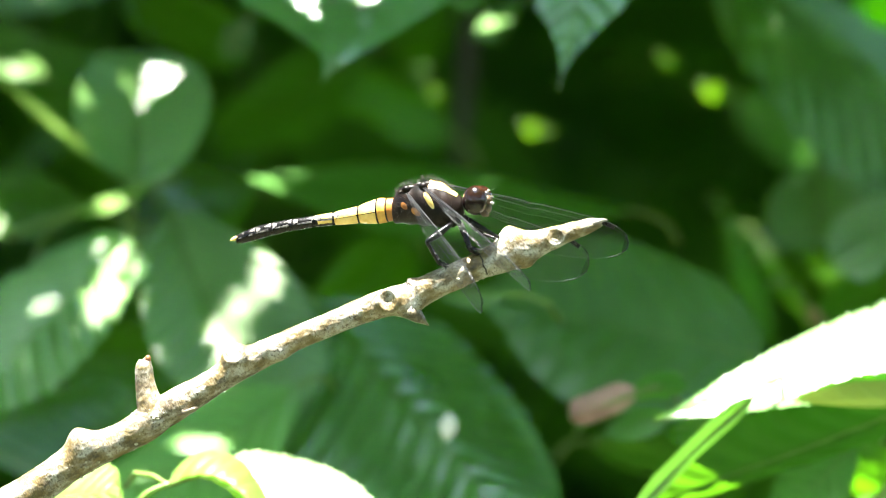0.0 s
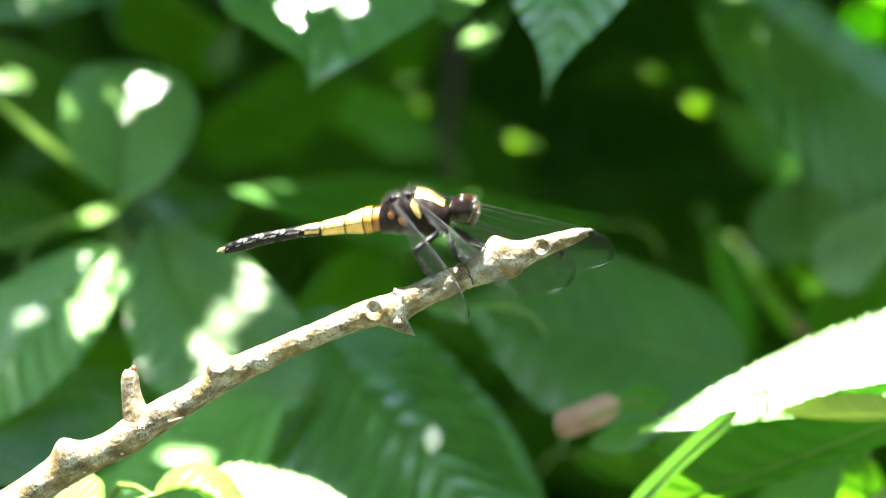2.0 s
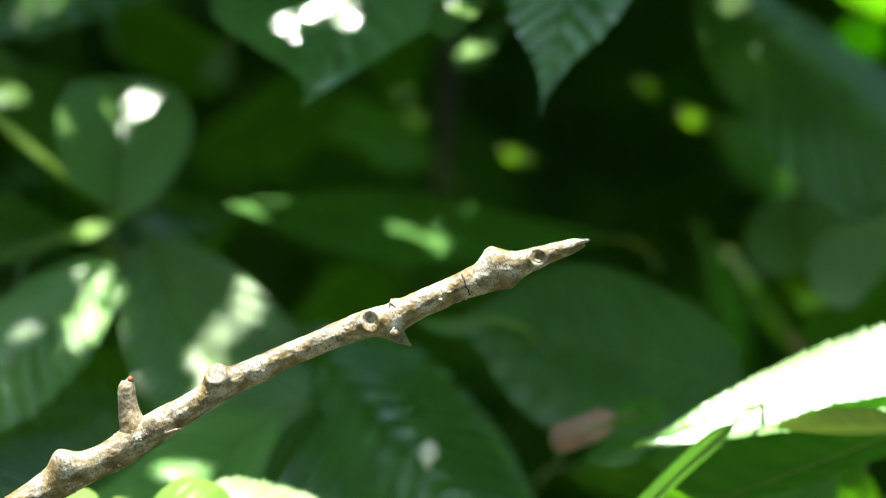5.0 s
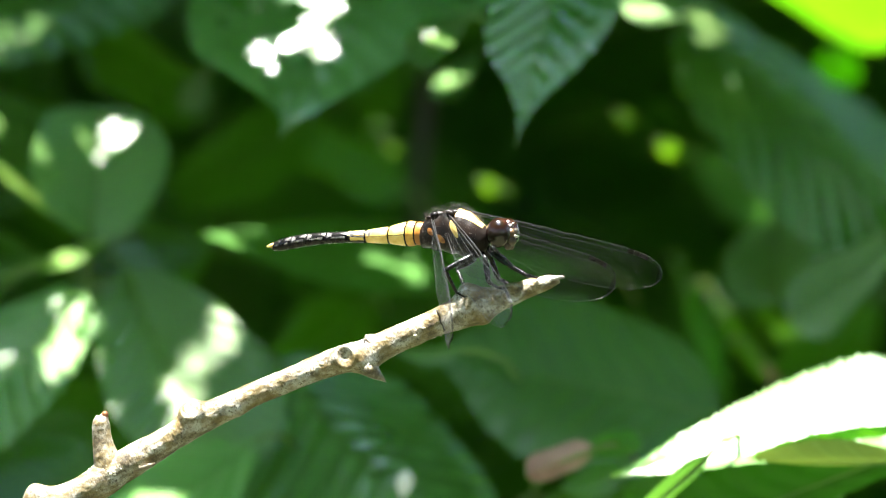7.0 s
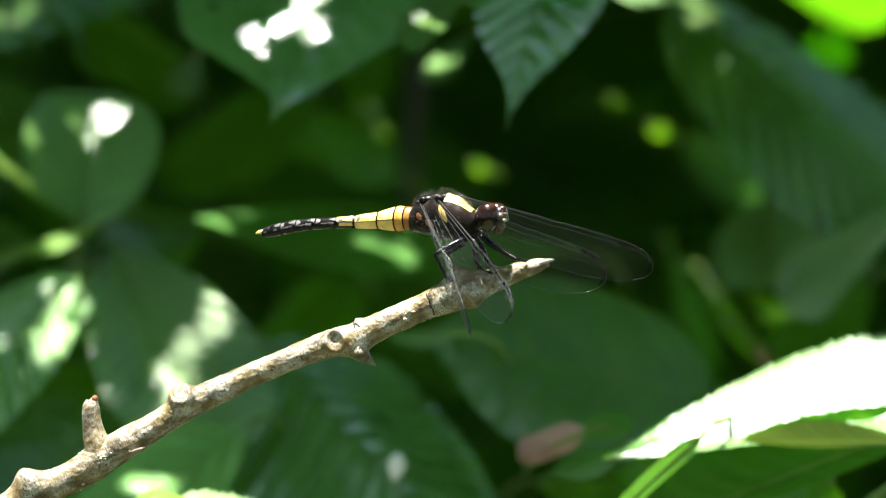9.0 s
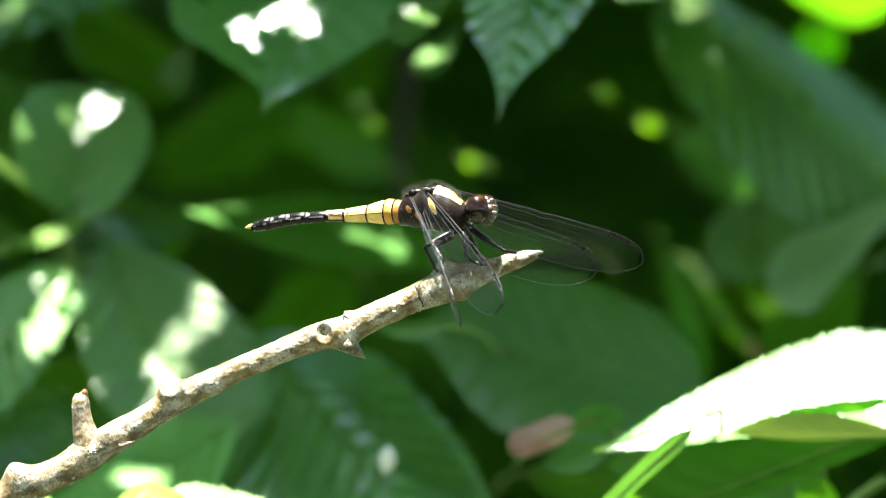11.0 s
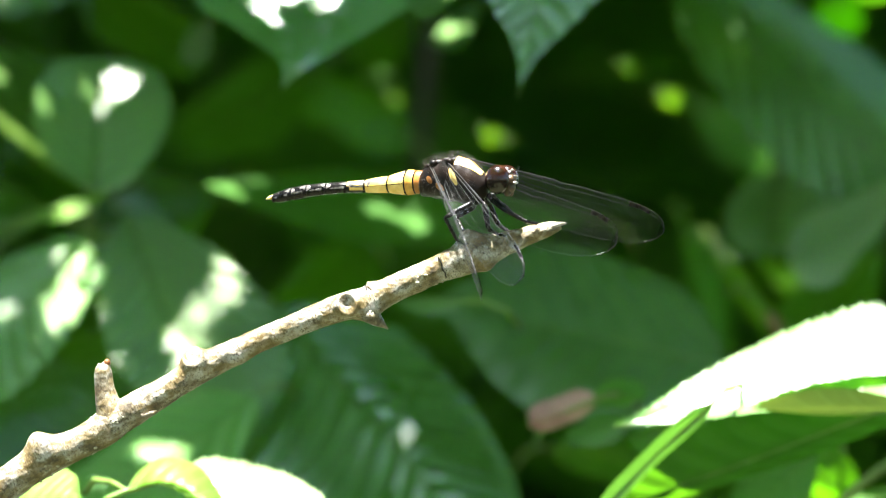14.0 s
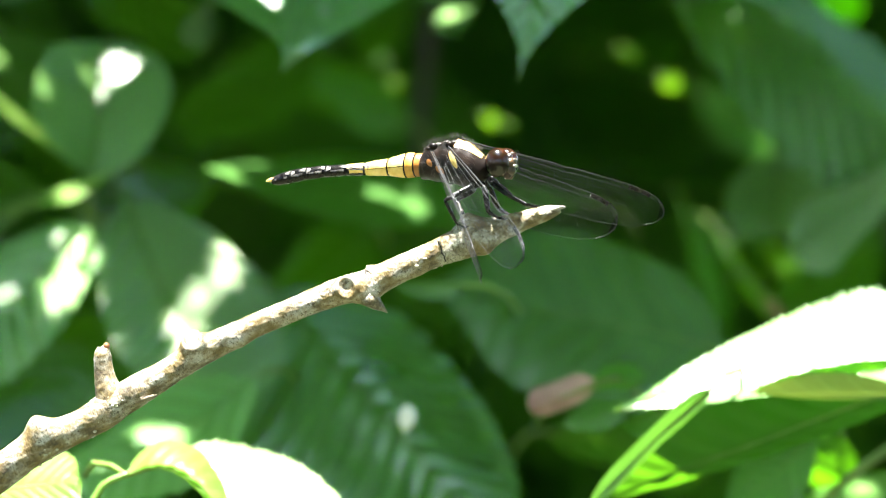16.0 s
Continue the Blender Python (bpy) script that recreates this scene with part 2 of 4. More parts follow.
def leaf_shape(s, belly_at=0.36):
    """Half width along a broad oval leaf with a drawn-out tip, 0 to 1."""
    if s <= 0 or s >= 1:
        return 0.0
    a = 0.62
    b = a * (1 - belly_at) / belly_at
    w = (s / belly_at) ** a * ((1 - s) / (1 - belly_at)) ** b
    return w * (1 - 0.45 * math.exp(-((1 - s) / 0.09) ** 2))


def blade(base, tip, facing, width, fold, curl, veins, pleat, serration, rows=44, cols=9, seed=0, twist=0.0, belly_at=0.36, slant=1.25):
    """Grid of a leaf between base and tip: verts, faces, uvs, the midrib line and the frame."""
    rng = random.Random(seed)
    b, t = Vector(base), Vector(tip)
    ax = t - b
    length = ax.length
    ax.normalize()
    nrm = Vector(facing)
    nrm = (nrm - ax * nrm.dot(ax)).normalized()
    sd = nrm.cross(ax)
    ph1, ph2 = rng.uniform(0, 6), rng.uniform(0, 6)
    verts, uvs, mid = [], [], []
    for i in range(rows + 1):
        s = i / rows
        hw = width / 2 * leaf_shape(s, belly_at)
        arch = curl * length * (4 * s * (1 - s) - 0.9 * s * s)
        for j in range(-cols, cols + 1):
            v = j / cols
            phase = s * veins - abs(v) * hw / length * veins * slant
            tooth = 1.0
            if abs(j) == cols and serration:
                tooth = 1 + serration * (((s * veins * 4) % 1) - 0.5) * 2
            ang = fold + twist * s * (1 if v > 0 else -1)
            x = s * length + abs(v) * hw * 0.18
            y = v * hw * tooth * math.cos(ang)
            ripple = pleat * 0.5 * math.cos(2 * math.pi * phase) * min(1, 4 * abs(v)) * min(1, 6 * (1 - s))
            wave = 0.02 * length * abs(v) ** 2 * math.sin(s * 9 + (ph1 if v > 0 else ph2))
            z = abs(v) * hw * math.sin(ang) + arch + ripple + wave - 0.10 * hw * v * v
            verts.append(b + ax * x + sd * y + nrm * z)
            uvs.append((phase, v))
        mid.append(b + ax * (s * length) + nrm * (arch - 0.0001 - 0.0002 * (1 - s)))
    n = 2 * cols + 1
    faces = [[i * n + j, i * n + j + 1, (i + 1) * n + j + 1, (i + 1) * n + j] for i in range(rows) for j in range(n - 1)]
    return verts, faces, uvs, mid, (ax, nrm, sd)


def put_uv(me, uvs):
    layer = me.uv_layers.new(name="UVMap")
    idx = np.empty(len(me.loops), dtype=np.int32)
    me.loops.foreach_get("vertex_index", idx)
    layer.data.foreach_set("uv", np.array(uvs, dtype=np.float32)[idx].ravel())


LEAVES = [0]
SHAFTS = []     # spots where the added foliage overhead keeps a sun gap: point, radius


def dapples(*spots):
    """Sun gaps kept in the added foliage: x, y, z and radius of each."""
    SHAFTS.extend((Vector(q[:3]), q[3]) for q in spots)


def leaf(parent, base, tip, facing, width, mat=LEAF, fold=16, curl=0.08, veins=9, pleat=0.0007, serration=0.035, stalk=(), rib=0.0007, label="", twist=0, belly_at=0.36, sunlit=False, slant=1.25):
    """One leaf under a branch, with its midrib and stalk; a sunlit one keeps a gap in the foliage above it."""
    LEAVES[0] += 1
    cols = max(11, int(8 * veins * slant * width / 2 / (Vector(tip) - Vector(base)).length)) if pleat > 0.001 else 11
    v, f, uv, mid, (ax, nrm, sd) = blade(base, tip, facing, width, radians(fold), curl, veins, pleat, serration, max(44, veins * (24 if serration > 0.05 else 8)), cols, seed=LEAVES[0], twist=radians(twist), belly_at=belly_at, slant=slant)
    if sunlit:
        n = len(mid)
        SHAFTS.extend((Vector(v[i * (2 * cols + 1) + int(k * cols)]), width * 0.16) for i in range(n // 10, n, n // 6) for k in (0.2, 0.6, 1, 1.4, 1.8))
    foot = Vector(parent.location)
    ob = part("leaf", ([p - foot for p in v], f), mat, parent, label)
    put_uv(ob.data, uv)
    line = [Vector(p) for p in stalk] + mid[::4]
    if not stalk:
        line = [mid[0] - ax * 0.012 + Vector((0, 0.022, -0.006)), mid[0] - ax * 0.009 + Vector((0, 0.010, -0.002)), mid[0] - ax * 0.004] + line
    line = [p - foot for p in line]
    rad = [rib * (1.15 - 0.95 * i / len(line)) for i in range(len(line))]
    part("midrib", tube(line, rad, 6), STALK, ob)
    return ob


GRIDS = {}      # the surface of each broad leaf


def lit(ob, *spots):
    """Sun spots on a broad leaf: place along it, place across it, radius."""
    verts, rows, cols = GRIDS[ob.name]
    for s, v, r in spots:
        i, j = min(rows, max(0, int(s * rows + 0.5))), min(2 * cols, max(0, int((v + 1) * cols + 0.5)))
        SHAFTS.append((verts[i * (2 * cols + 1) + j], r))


def broad_shape(s, belly, roundness, drip):
    """Half width of a broad leaf along its midrib, with a drawn-out tip."""
    if s <= 0 or s >= 1:
        return 0.0
    b = roundness * (1 - belly) / belly
    w = (s / belly) ** roundness * ((1 - s) / (1 - belly)) ** b
    return w * (1 - (0.35 + drip) * math.exp(-((1 - s) / (0.08 + 0.5 * drip)) ** 2))


def broad(parent, base, tip, left, right, mat, bow=(0, 0, 0), veins=8, pleat=0.0006, belly=0.45, cup=-0.08, slope=0.7, round=0.58, drip=0.0, serration=0.025, sunlit=False, rib=0.0005, label=""):
    """A broad leaf on its midrib from base to tip; left and right: from the midrib to the edge where it is widest."""
    LEAVES[0] += 1
    k = LEAVES[0] * 7.3
    b, t, bow = Vector(base), Vector(tip), Vector(bow)
    sides = {-1: Vector(left), 1: Vector(right)}
    length = (t - b).length
    ax = (t - b) / length
    nrm = ax.cross(sides[1] - sides[-1]).normalized()
    if nrm.y > 0:
        nrm = -nrm
    cols, rows = (26, veins * 14) if pleat > 0.001 else (13, veins * 10)
    verts, uvs, mid = [], [], []
    for i in range(rows + 1):
        s = i / rows
        w = broad_shape(s, belly, round, drip)
        rib_at = b.lerp(t, s) + bow * (4 * s * (1 - s)) + nrm * (0.05 * length * (s - s * s) * 2 * math.sin(k))
        for j in range(-cols, cols + 1):
            v = j / cols
            half = sides[1 if v > 0 else -1]
            d = abs(v) * w
            wide = half.length
            phase = s * veins - (d * wide / length * slope - 0.12 * d * d) * veins + 0.12 * math.sin(s * 7 + k + (2 if v > 0 else 0))
            edge = 1.0 + serration * (2 * ((phase * 3) % 1) - 1) * (1 if abs(j) == cols else 0) + 0.03 * noise.noise((s * 6 + k, 5 if v > 0 else 9, 0)) * abs(v)
            fade = min(1, 5 * abs(v)) * min(1, 8 * (1 - s)) * min(1, 1.6 - abs(v))
            z = cup * wide * w * v * v + pleat * 0.5 * math.cos(2 * math.pi * phase) * fade
            z += 0.035 * wide * noise.noise((s * 3 + k, v * 2, 1)) + 0.05 * wide * v * v * math.sin(s * 8 + k + (3 if v > 0 else 0))
            z += 0.12 * wide * math.exp(-abs(v) * 5) * -0.4 * w
            verts.append(rib_at + half * (d * edge) + ax * (0.10 * d * wide) + nrm * z)
            uvs.append((phase, v))
        mid.append(verts[-cols - 1] - nrm * 0.0002)
    n = 2 * cols + 1
    faces = [[i * n + j, i * n + j + 1, (i + 1) * n + j + 1, (i + 1) * n + j] for i in range(rows) for j in range(n - 1)]
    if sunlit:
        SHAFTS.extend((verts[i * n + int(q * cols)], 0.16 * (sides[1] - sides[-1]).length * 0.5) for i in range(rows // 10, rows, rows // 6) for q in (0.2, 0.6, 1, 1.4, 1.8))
    foot = Vector(parent.location)
    ob = part("leaf", ([p - foot for p in verts], faces), mat, parent, label)
    put_uv(ob.data, uvs)
    GRIDS[ob.name] = verts, rows, cols
    line = [mid[0] - ax * 0.012 + Vector((0, 0.022, -0.006)), mid[0] - ax * 0.009 + Vector((0, 0.010, -0.002)), mid[0] - ax * 0.004] + mid[::4]
    line = [p - foot for p in line]
    part("midrib", tube(line, [rib * (1.3 - 1.0 * i / len(line)) for i in range(len(line))], 6), STALK, ob)
    return ob


def stem(parent, points, r0, r1, mat=WOOD, name="stem", label=""):
    foot = Vector(parent.location)
    line = [Vector(q) - foot for q in smooth_line([tuple(p) for p in points], 6)]
    return part(name, tube(line, [r0 + (r1 - r0) * i / (len(line) - 1) for i in range(len(line))], 10), mat, parent, label)


# ---------------------------------------------------------------- ground
g = 400.0
ground = new("ground", mesh_of("ground", [(-g, -g, 0), (g, -g, 0), (g, g, 0), (-g, g, 0)], [[0, 1, 2, 3]], SOIL))
tagged(ground, "unseen ground under the shrubs, green to tint its bounced light", "ground", kind="structure")

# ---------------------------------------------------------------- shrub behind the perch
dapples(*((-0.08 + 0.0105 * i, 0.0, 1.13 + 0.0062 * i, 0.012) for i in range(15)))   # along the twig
def branch(label, spine, r0=0.005, r1=0.0018):
    """A leafy shoot of the shrub, rooted in the ground."""
    ob = thing("shrub_branch", spine[0], label, "branch", "shrub branches")
    stem(ob, spine, r0, r1)
    return ob


upper = branch("leafy shrub branch with broad hanging green leaves", [(0.16, 0.50, 0.0), (0.17, 0.42, 0.8), (0.12, 0.40, 1.28), (0.0, 0.36, 1.34), (-0.10, 0.37, 1.33)])
lit(broad(upper, (-0.01421, 0.225, 1.28287), (-0.03323, 0.175, 1.23631), (-0.03229, 0.001, -0.00207), (0.03297, 0.011, 0.00172), LEAF_RIBBED, veins=9, pleat=0.0004, belly=0.28, slope=1.0, cup=-0.1, drip=0.05), (0.597, -0.539, -0.0003), (0.576, -0.275, -0.0006), (0.624, 0.053, -0.0006), (0.370, -0.251, -0.0005), (0.401, -0.051, -0.0008))
broad(upper, (0.02611, 0.2, 1.27953), (0.01464, 0.165, 1.2338), (-0.01338, 0.00155, -0.00149), (0.01514, -0.00345, 0.00064), LEAF_RIBBED, veins=9, pleat=0.0011, belly=0.33, drip=0.5, slope=1.2)
lit(broad(upper, (0.0365, 0.3, 1.27723), (0.04657, 0.27, 1.26221), (-0.00391, -0.0065, -0.00301), (0.00962, 0.0035, -0.0015), LEAF_LIT, veins=7), (0.672, -0.543, 0.002), (0.774, -0.134, 0.003), (0.794, 0.270, 0.002))
lit(broad(upper, (0.05331, 0.34, 1.27366), (0.05904, 0.3, 1.2583), (-0.0027, -0.012, -0.00266), (0.00607, 0.008, -0.00023), LEAF_LIT, veins=7), (0.752, -0.231, 0.0003), (0.553, 0.312, 0.0003))
broad(upper, (0.02998, 0.36, 1.27308), (0.03513, 0.33, 1.26283), (-0.00259, -0.0065, -0.00163), (0.00503, 0.0035, 0.00054), LEAF, veins=7)
lit(broad(upper, (-0.12847, 0.37, 1.26222), (-0.05722, 0.34, 1.27375), (0.00195, 0.0435, 0.01346), (0.00689, -0.0165, -0.00953), LEAF_SHEEN, veins=9, pleat=0.0012), (0.462, 0.442, -0.0008), (0.372, 0.537, -0.0006))
broad(upper, (-0.08172, 0.4, 1.263), (-0.05211, 0.36, 1.24496), (0.00526, 0.038, 0.00865), (-0.00313, -0.022, -0.0074), LEAF, veins=8)
broad(upper, (-0.05133, 0.3, 1.25169), (-0.05621, 0.3, 1.24377), (-0.00268, 0, 0.00113), (0.0028, 0, -0.00253), LEAF_SHEEN, veins=6)
lit(broad(upper, (0.00453, 0.185, 1.26048), (-0.00788, 0.165, 1.25327), (-0.00165, 0.005, 0.00324), (0.001, -0.01, -0.00476), LEAF_SHEEN, veins=7, belly=0.5), (0.560, 0.064, 0.0005), (0.468, 0.072, 0.0005))
lit(broad(upper, (0.00851, 0.32, 1.25765), (-0.00315, 0.29, 1.24716), (-0.00156, 0.005, 0.00217), (0.00109, -0.015, -0.00246), LEAF_LIT, veins=7, belly=0.5), (0.427, 0.054, -0.001), (0.640, 0.104, -0.001))
broad(upper, (-0.00804, 0.48, 1.25986), (-0.02237, 0.46, 1.24889), (-0.00543, 0.009, 0.00098), (0.00133, -0.021, -0.00755), LEAF_THIN, veins=8)
broad(upper, (-0.0263, 0.46, 1.2489), (-0.06188, 0.42, 1.2288), (-0.00493, 0.018, 0.00775), (0.00101, -0.022, -0.01107), LEAF, veins=8)
broad(upper, (-0.00813, 0.5, 1.22975), (-0.03677, 0.46, 1.24105), (-0.00041, 0.018, 0.00956), (-0.00137, -0.022, -0.00557), LEAF_THIN, veins=8)
stem(upper, [(-0.00312, 0.56, 1.25914), (-0.00533, 0.56, 1.23459), (-0.00644, 0.56, 1.2073)], 0.0019, 0.0015, BARK_DARK, "side_shoot", "dark upright side shoot")
west = branch("leafy shrub branch with glossy ribbed leaves in dappled sun", [(-0.16, 0.30, 0.0), (-0.15, 0.26, 0.7), (-0.125, 0.22, 1.1), (-0.12, 0.19, 1.27)])
lit(broad(west, (-0.07452, 0.255, 1.21578), (-0.07317, 0.285, 1.24435), (-0.01364, -0.008, 0.00098), (0.01496, -0.002, -0.00011), LEAF_LIT, veins=7, pleat=0.0005, belly=0.5, cup=0.12, round=0.42), (0.840, 0.002, -0.0004), (0.710, -0.305, -0.001), (0.582, 0.002, -0.0009), (0.766, 0.339, -0.001))
broad(west, (-0.11543, 0.31, 1.2507), (-0.07523, 0.265, 1.21609), (0.01054, 0.04025, 0.01359), (-0.00101, -0.00475, -0.00195), LEAF_SHEEN, veins=8, pleat=0.0008, belly=0.45)
lit(broad(west, (-0.10731, 0.27, 1.24317), (-0.07632, 0.262, 1.21703), (0.00007, 0.006, 0.00108), (-0.0007, -0.004, -0.0011), LEAF_YOUNG, veins=8, pleat=0, belly=0.5), (0.509, -0.059, -0.0003), (0.706, -0.018, -0.0005))
lit(broad(west, (-0.0866, 0.235, 1.20935), (-0.07077, 0.25, 1.21599), (0.00079, 0.00325, 0.00182), (0.00157, -0.00175, -0.00141), LEAF_YOUNG, veins=6, pleat=0, belly=0.45), (0.566, 0.116, 0.0), (0.360, -0.006, -0.001))
lit(broad(west, (-0.08637, 0.32, 1.21182), (-0.11799, 0.29, 1.21382), (-0.0009, 0.03, 0.00848), (-0.00025, -0.01, -0.00687), LEAF_GLOSS, veins=7, pleat=0.0012, belly=0.5), (0.490, 0.646, 0.002), (0.381, 0.633, 0.0005), (0.247, 0.353, 0.0005), (0.630, 0.813, 0.003))
broad(west, (-0.07292, 0.33, 1.21807), (-0.05205, 0.3, 1.21394), (0.00058, 0.0235, 0.00605), (0.00111, -0.0165, -0.00569), LEAF_GLOSS, veins=7, pleat=0.0006)
broad(west, (-0.0516, 0.36, 1.21683), (-0.05832, 0.33, 1.20547), (-0.00173, 0.0035, 0.00129), (0.00163, -0.0065, -0.00249), LEAF_THIN, veins=6)
lit(broad(west, (-0.07487, 0.245, 1.20465), (-0.10725, 0.2, 1.16786), (-0.0136, 0.02025, 0.00761), (0.00896, -0.00975, -0.00579), LEAF_LIT, veins=10, pleat=0.0016, belly=0.45, slope=1.2, serration=0.01), (0.129, 0.270, 0.0005), (0.233, 0.470, 0.0006), (0.330, 0.641, 0.0002), (0.464, 0.362, -0.0016), (0.563, 0.169, -0.0016), (0.694, 0.164, -0.0016), (0.491, -0.338, -0.002))
lit(broad(west, (-0.06757, 0.262, 1.21069), (-0.04816, 0.212, 1.16422), (-0.01239, -0.0035, -0.00468), (0.02295, -0.0075, 0.0007), LEAF_LIT, veins=12, pleat=0.0018, belly=0.45, slope=1.2), (0.271, 0.691, 0.002), (0.328, 0.714, -0.0005), (0.430, 0.282, 0.001), (0.560, 0.134, 0.0006), (0.668, -0.075, -0.0005))
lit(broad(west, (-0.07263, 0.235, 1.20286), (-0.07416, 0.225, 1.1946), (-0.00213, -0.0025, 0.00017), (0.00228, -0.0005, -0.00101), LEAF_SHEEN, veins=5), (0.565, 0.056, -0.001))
lit(broad(west, (-0.03858, 0.2, 1.17375), (-0.07568, 0.165, 1.15241), (-0.00721, 0.0225, 0.00708), (0.00561, -0.0225, -0.00825), LEAF_LIT, veins=8, pleat=0.0009, belly=0.5), (0.530, -0.089, 0.0025), (0.545, -0.372, 0.0015), (0.504, 0.179, 0.001), (0.835, -0.204, 0.0))
broad(west, (-0.10629, 0.3, 1.17852), (-0.06274, 0.27, 1.17886), (0.00073, 0.0235, 0.00957), (0.00391, -0.0265, -0.0141), LEAF, veins=8, pleat=0.001)
broad(west, (-0.10811, 0.24, 1.1625), (-0.07303, 0.22, 1.17229), (-0.002, 0.019, 0.00497), (0.00679, -0.021, -0.01204), LEAF_GLOSS, veins=8, pleat=0.001)
stem(west, [(-0.10009, 0.24, 1.20486), (-0.08618, 0.248, 1.21059), (-0.0715, 0.262, 1.21553), (-0.06571, 0.32, 1.21858)], 0.0009, 0.0007, STALK, "shoot", "bright green shoot")
east = branch("leafy shrub branch with large dark green leaves", [(0.17, 0.36, 0.0), (0.16, 0.33, 0.7), (0.13, 0.27, 1.1), (0.125, 0.26, 1.3)])
broad(east, (0.0533, 0.34, 1.26745), (0.11204, 0.3, 1.21496), (0.00446, 0.0292, 0.01112), (-0.01744, -0.0358, -0.01161), LEAF_RIBBED, veins=11, pleat=0.0024, belly=0.48, slope=1.2)
# the glare-pale copy stands in for skylight on this leaf
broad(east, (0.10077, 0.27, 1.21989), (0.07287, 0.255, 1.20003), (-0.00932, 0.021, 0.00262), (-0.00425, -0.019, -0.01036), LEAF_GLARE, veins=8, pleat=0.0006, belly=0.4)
broad(east, (0.07301, 0.34, 1.22175), (0.0722, 0.315, 1.2031), (-0.01152, 0.0075, -0.00064), (0.01263, 0.0075, 0.00062), LEAF_LIT, veins=8, pleat=0.0006, belly=0.5, round=0.42, serration=0.05)
broad(east, (0.05961, 0.5, 1.23794), (0.09382, 0.49, 1.21793), (0.00269, 0, 0.00596), (-0.00527, 0, -0.00733), LEAF_THIN, veins=8, belly=0.5)
broad(east, (0.06956, 0.47, 1.2832), (0.11719, 0.45, 1.27594), (-0.00141, -0.051, 0.00882), (0.00073, 0.039, -0.01699), LEAF_THIN, veins=8, belly=0.45, sunlit=True)
broad(east, (0.09007, 0.44, 1.26266), (0.09292, 0.49, 1.25273), (-0.00495, 0, -0.00072), (0.00552, 0, -0.00073), LEAF_LIME, veins=6, belly=0.4, sunlit=True)
broad(east, (0.09157, 0.385, 1.23044), (0.08822, 0.43, 1.22006), (-0.00709, 0.00475, 0.00026), (0.00615, -0.00025, -0.00145), LEAF_LIME, veins=6, sunlit=True)
broad(east, (0.06096, 0.4, 1.20448), (0.07435, 0.38, 1.18423), (-0.00091, 0.009, -0.00236), (0.0026, -0.001, 0.00021), LEAF_LIME, veins=7)
lit(broad(east, (0.06989, 0.4, 1.20194), (0.08337, 0.385, 1.1956), (0.00031, 0.00675, 0.00222), (0.00045, -0.00825, -0.00412), LEAF_LIME, veins=7), (0.591, 0.016, 0.001))
broad(east, (0.05471, 0.46, 1.21113), (0.06281, 0.42, 1.17751), (-0.00167, 0.018, -0.00319), (0.00433, -0.002, -0.00053), LEAF_THIN, veins=7)
broad(east, (0.06904, 0.3, 1.19027), (0.0727, 0.3, 1.18479), (-0.00079, 0, -0.00058), (0.00165, 0, 0.00003), DRY, veins=4)
broad(east, (0.09622, 0.36, 1.20443), (0.07304, 0.34, 1.18327), (-0.00423, 0.019, 0.00576), (0.00299, -0.021, -0.00908), LEAF, veins=8)
middle = branch("leafy shrub branch with broad ribbed leaves below the twig", [(0.05, 0.35, 0.0), (0.05, 0.30, 0.6), (0.04, 0.22, 1.0), (0.03, 0.17, 1.10)])
broad(middle, (0.05809, 0.225, 1.17941), (-0.00427, 0.2, 1.19286), (0.00331, 0.02, 0.01958), (-0.00198, -0.02, -0.0173), LEAF_GLOSS, veins=9, pleat=0.0006, belly=0.4, drip=0.25, serration=0.05, cup=-0.12)
lit(broad(middle, (-0.03527, 0.245, 1.19102), (0.01262, 0.195, 1.13787), (-0.02986, -0.005, -0.00847), (0.01351, 0.025, 0.01294), LEAF_RIBBED, veins=13, pleat=0.0019, belly=0.5, slope=1.15), (0.518, 0.212, -0.001))
lit(broad(middle, (0.03125, 0.3, 1.21028), (-0.05108, 0.265, 1.2171), (-0.00198, 0.0268, 0.00928), (-0.00176, -0.0212, -0.00488), LEAF_SHEEN, veins=10, pleat=0.0004, belly=0.48), (0.958, -0.257, 0.001), (0.931, -0.039, 0.0007), (0.851, -0.740, 0.0007), (0.544, -0.179, 0.0005), (0.517, -0.003, 0.0016), (0.466, 0.311, 0.0016), (0.427, 0.518, 0.0005))
broad(middle, (0.00439, 0.17, 1.19309), (-0.00992, 0.165, 1.19309), (-0.00102, 0.00225, 0.00114), (-0.00043, -0.00275, -0.00262), LEAF_SHEEN, veins=6, pleat=0)
broad(middle, (-0.01651, 0.36, 1.20433), (-0.03557, 0.3, 1.18835), (-0.00771, 0.027, 0.00593), (0.0065, -0.023, -0.00638), LEAF, veins=8)
front = branch("leafy shrub branch with a sunlit folded leaf", [(0.19, 0.13, 0.0), (0.17, 0.11, 0.6), (0.13, 0.085, 1.05), (0.12, 0.07, 1.17)])
broad(front, (0.10645, 0.115, 1.17816), (0.03311, 0.1, 1.1684), (-0.00029, 0.0195, 0.01755), (-0.00315, -0.0105, -0.00273), LEAF_LIT, veins=14, pleat=0.0003, belly=0.3, serration=0.05, sunlit=True, drip=0.1)
broad(front, (0.09402, 0.088, 1.1716), (0.05979, 0.085, 1.17211), (-0.00519, -0.0028, 0.00442), (-0.00491, 0.0042, -0.00029), STALK, veins=6, pleat=0, belly=0.4)
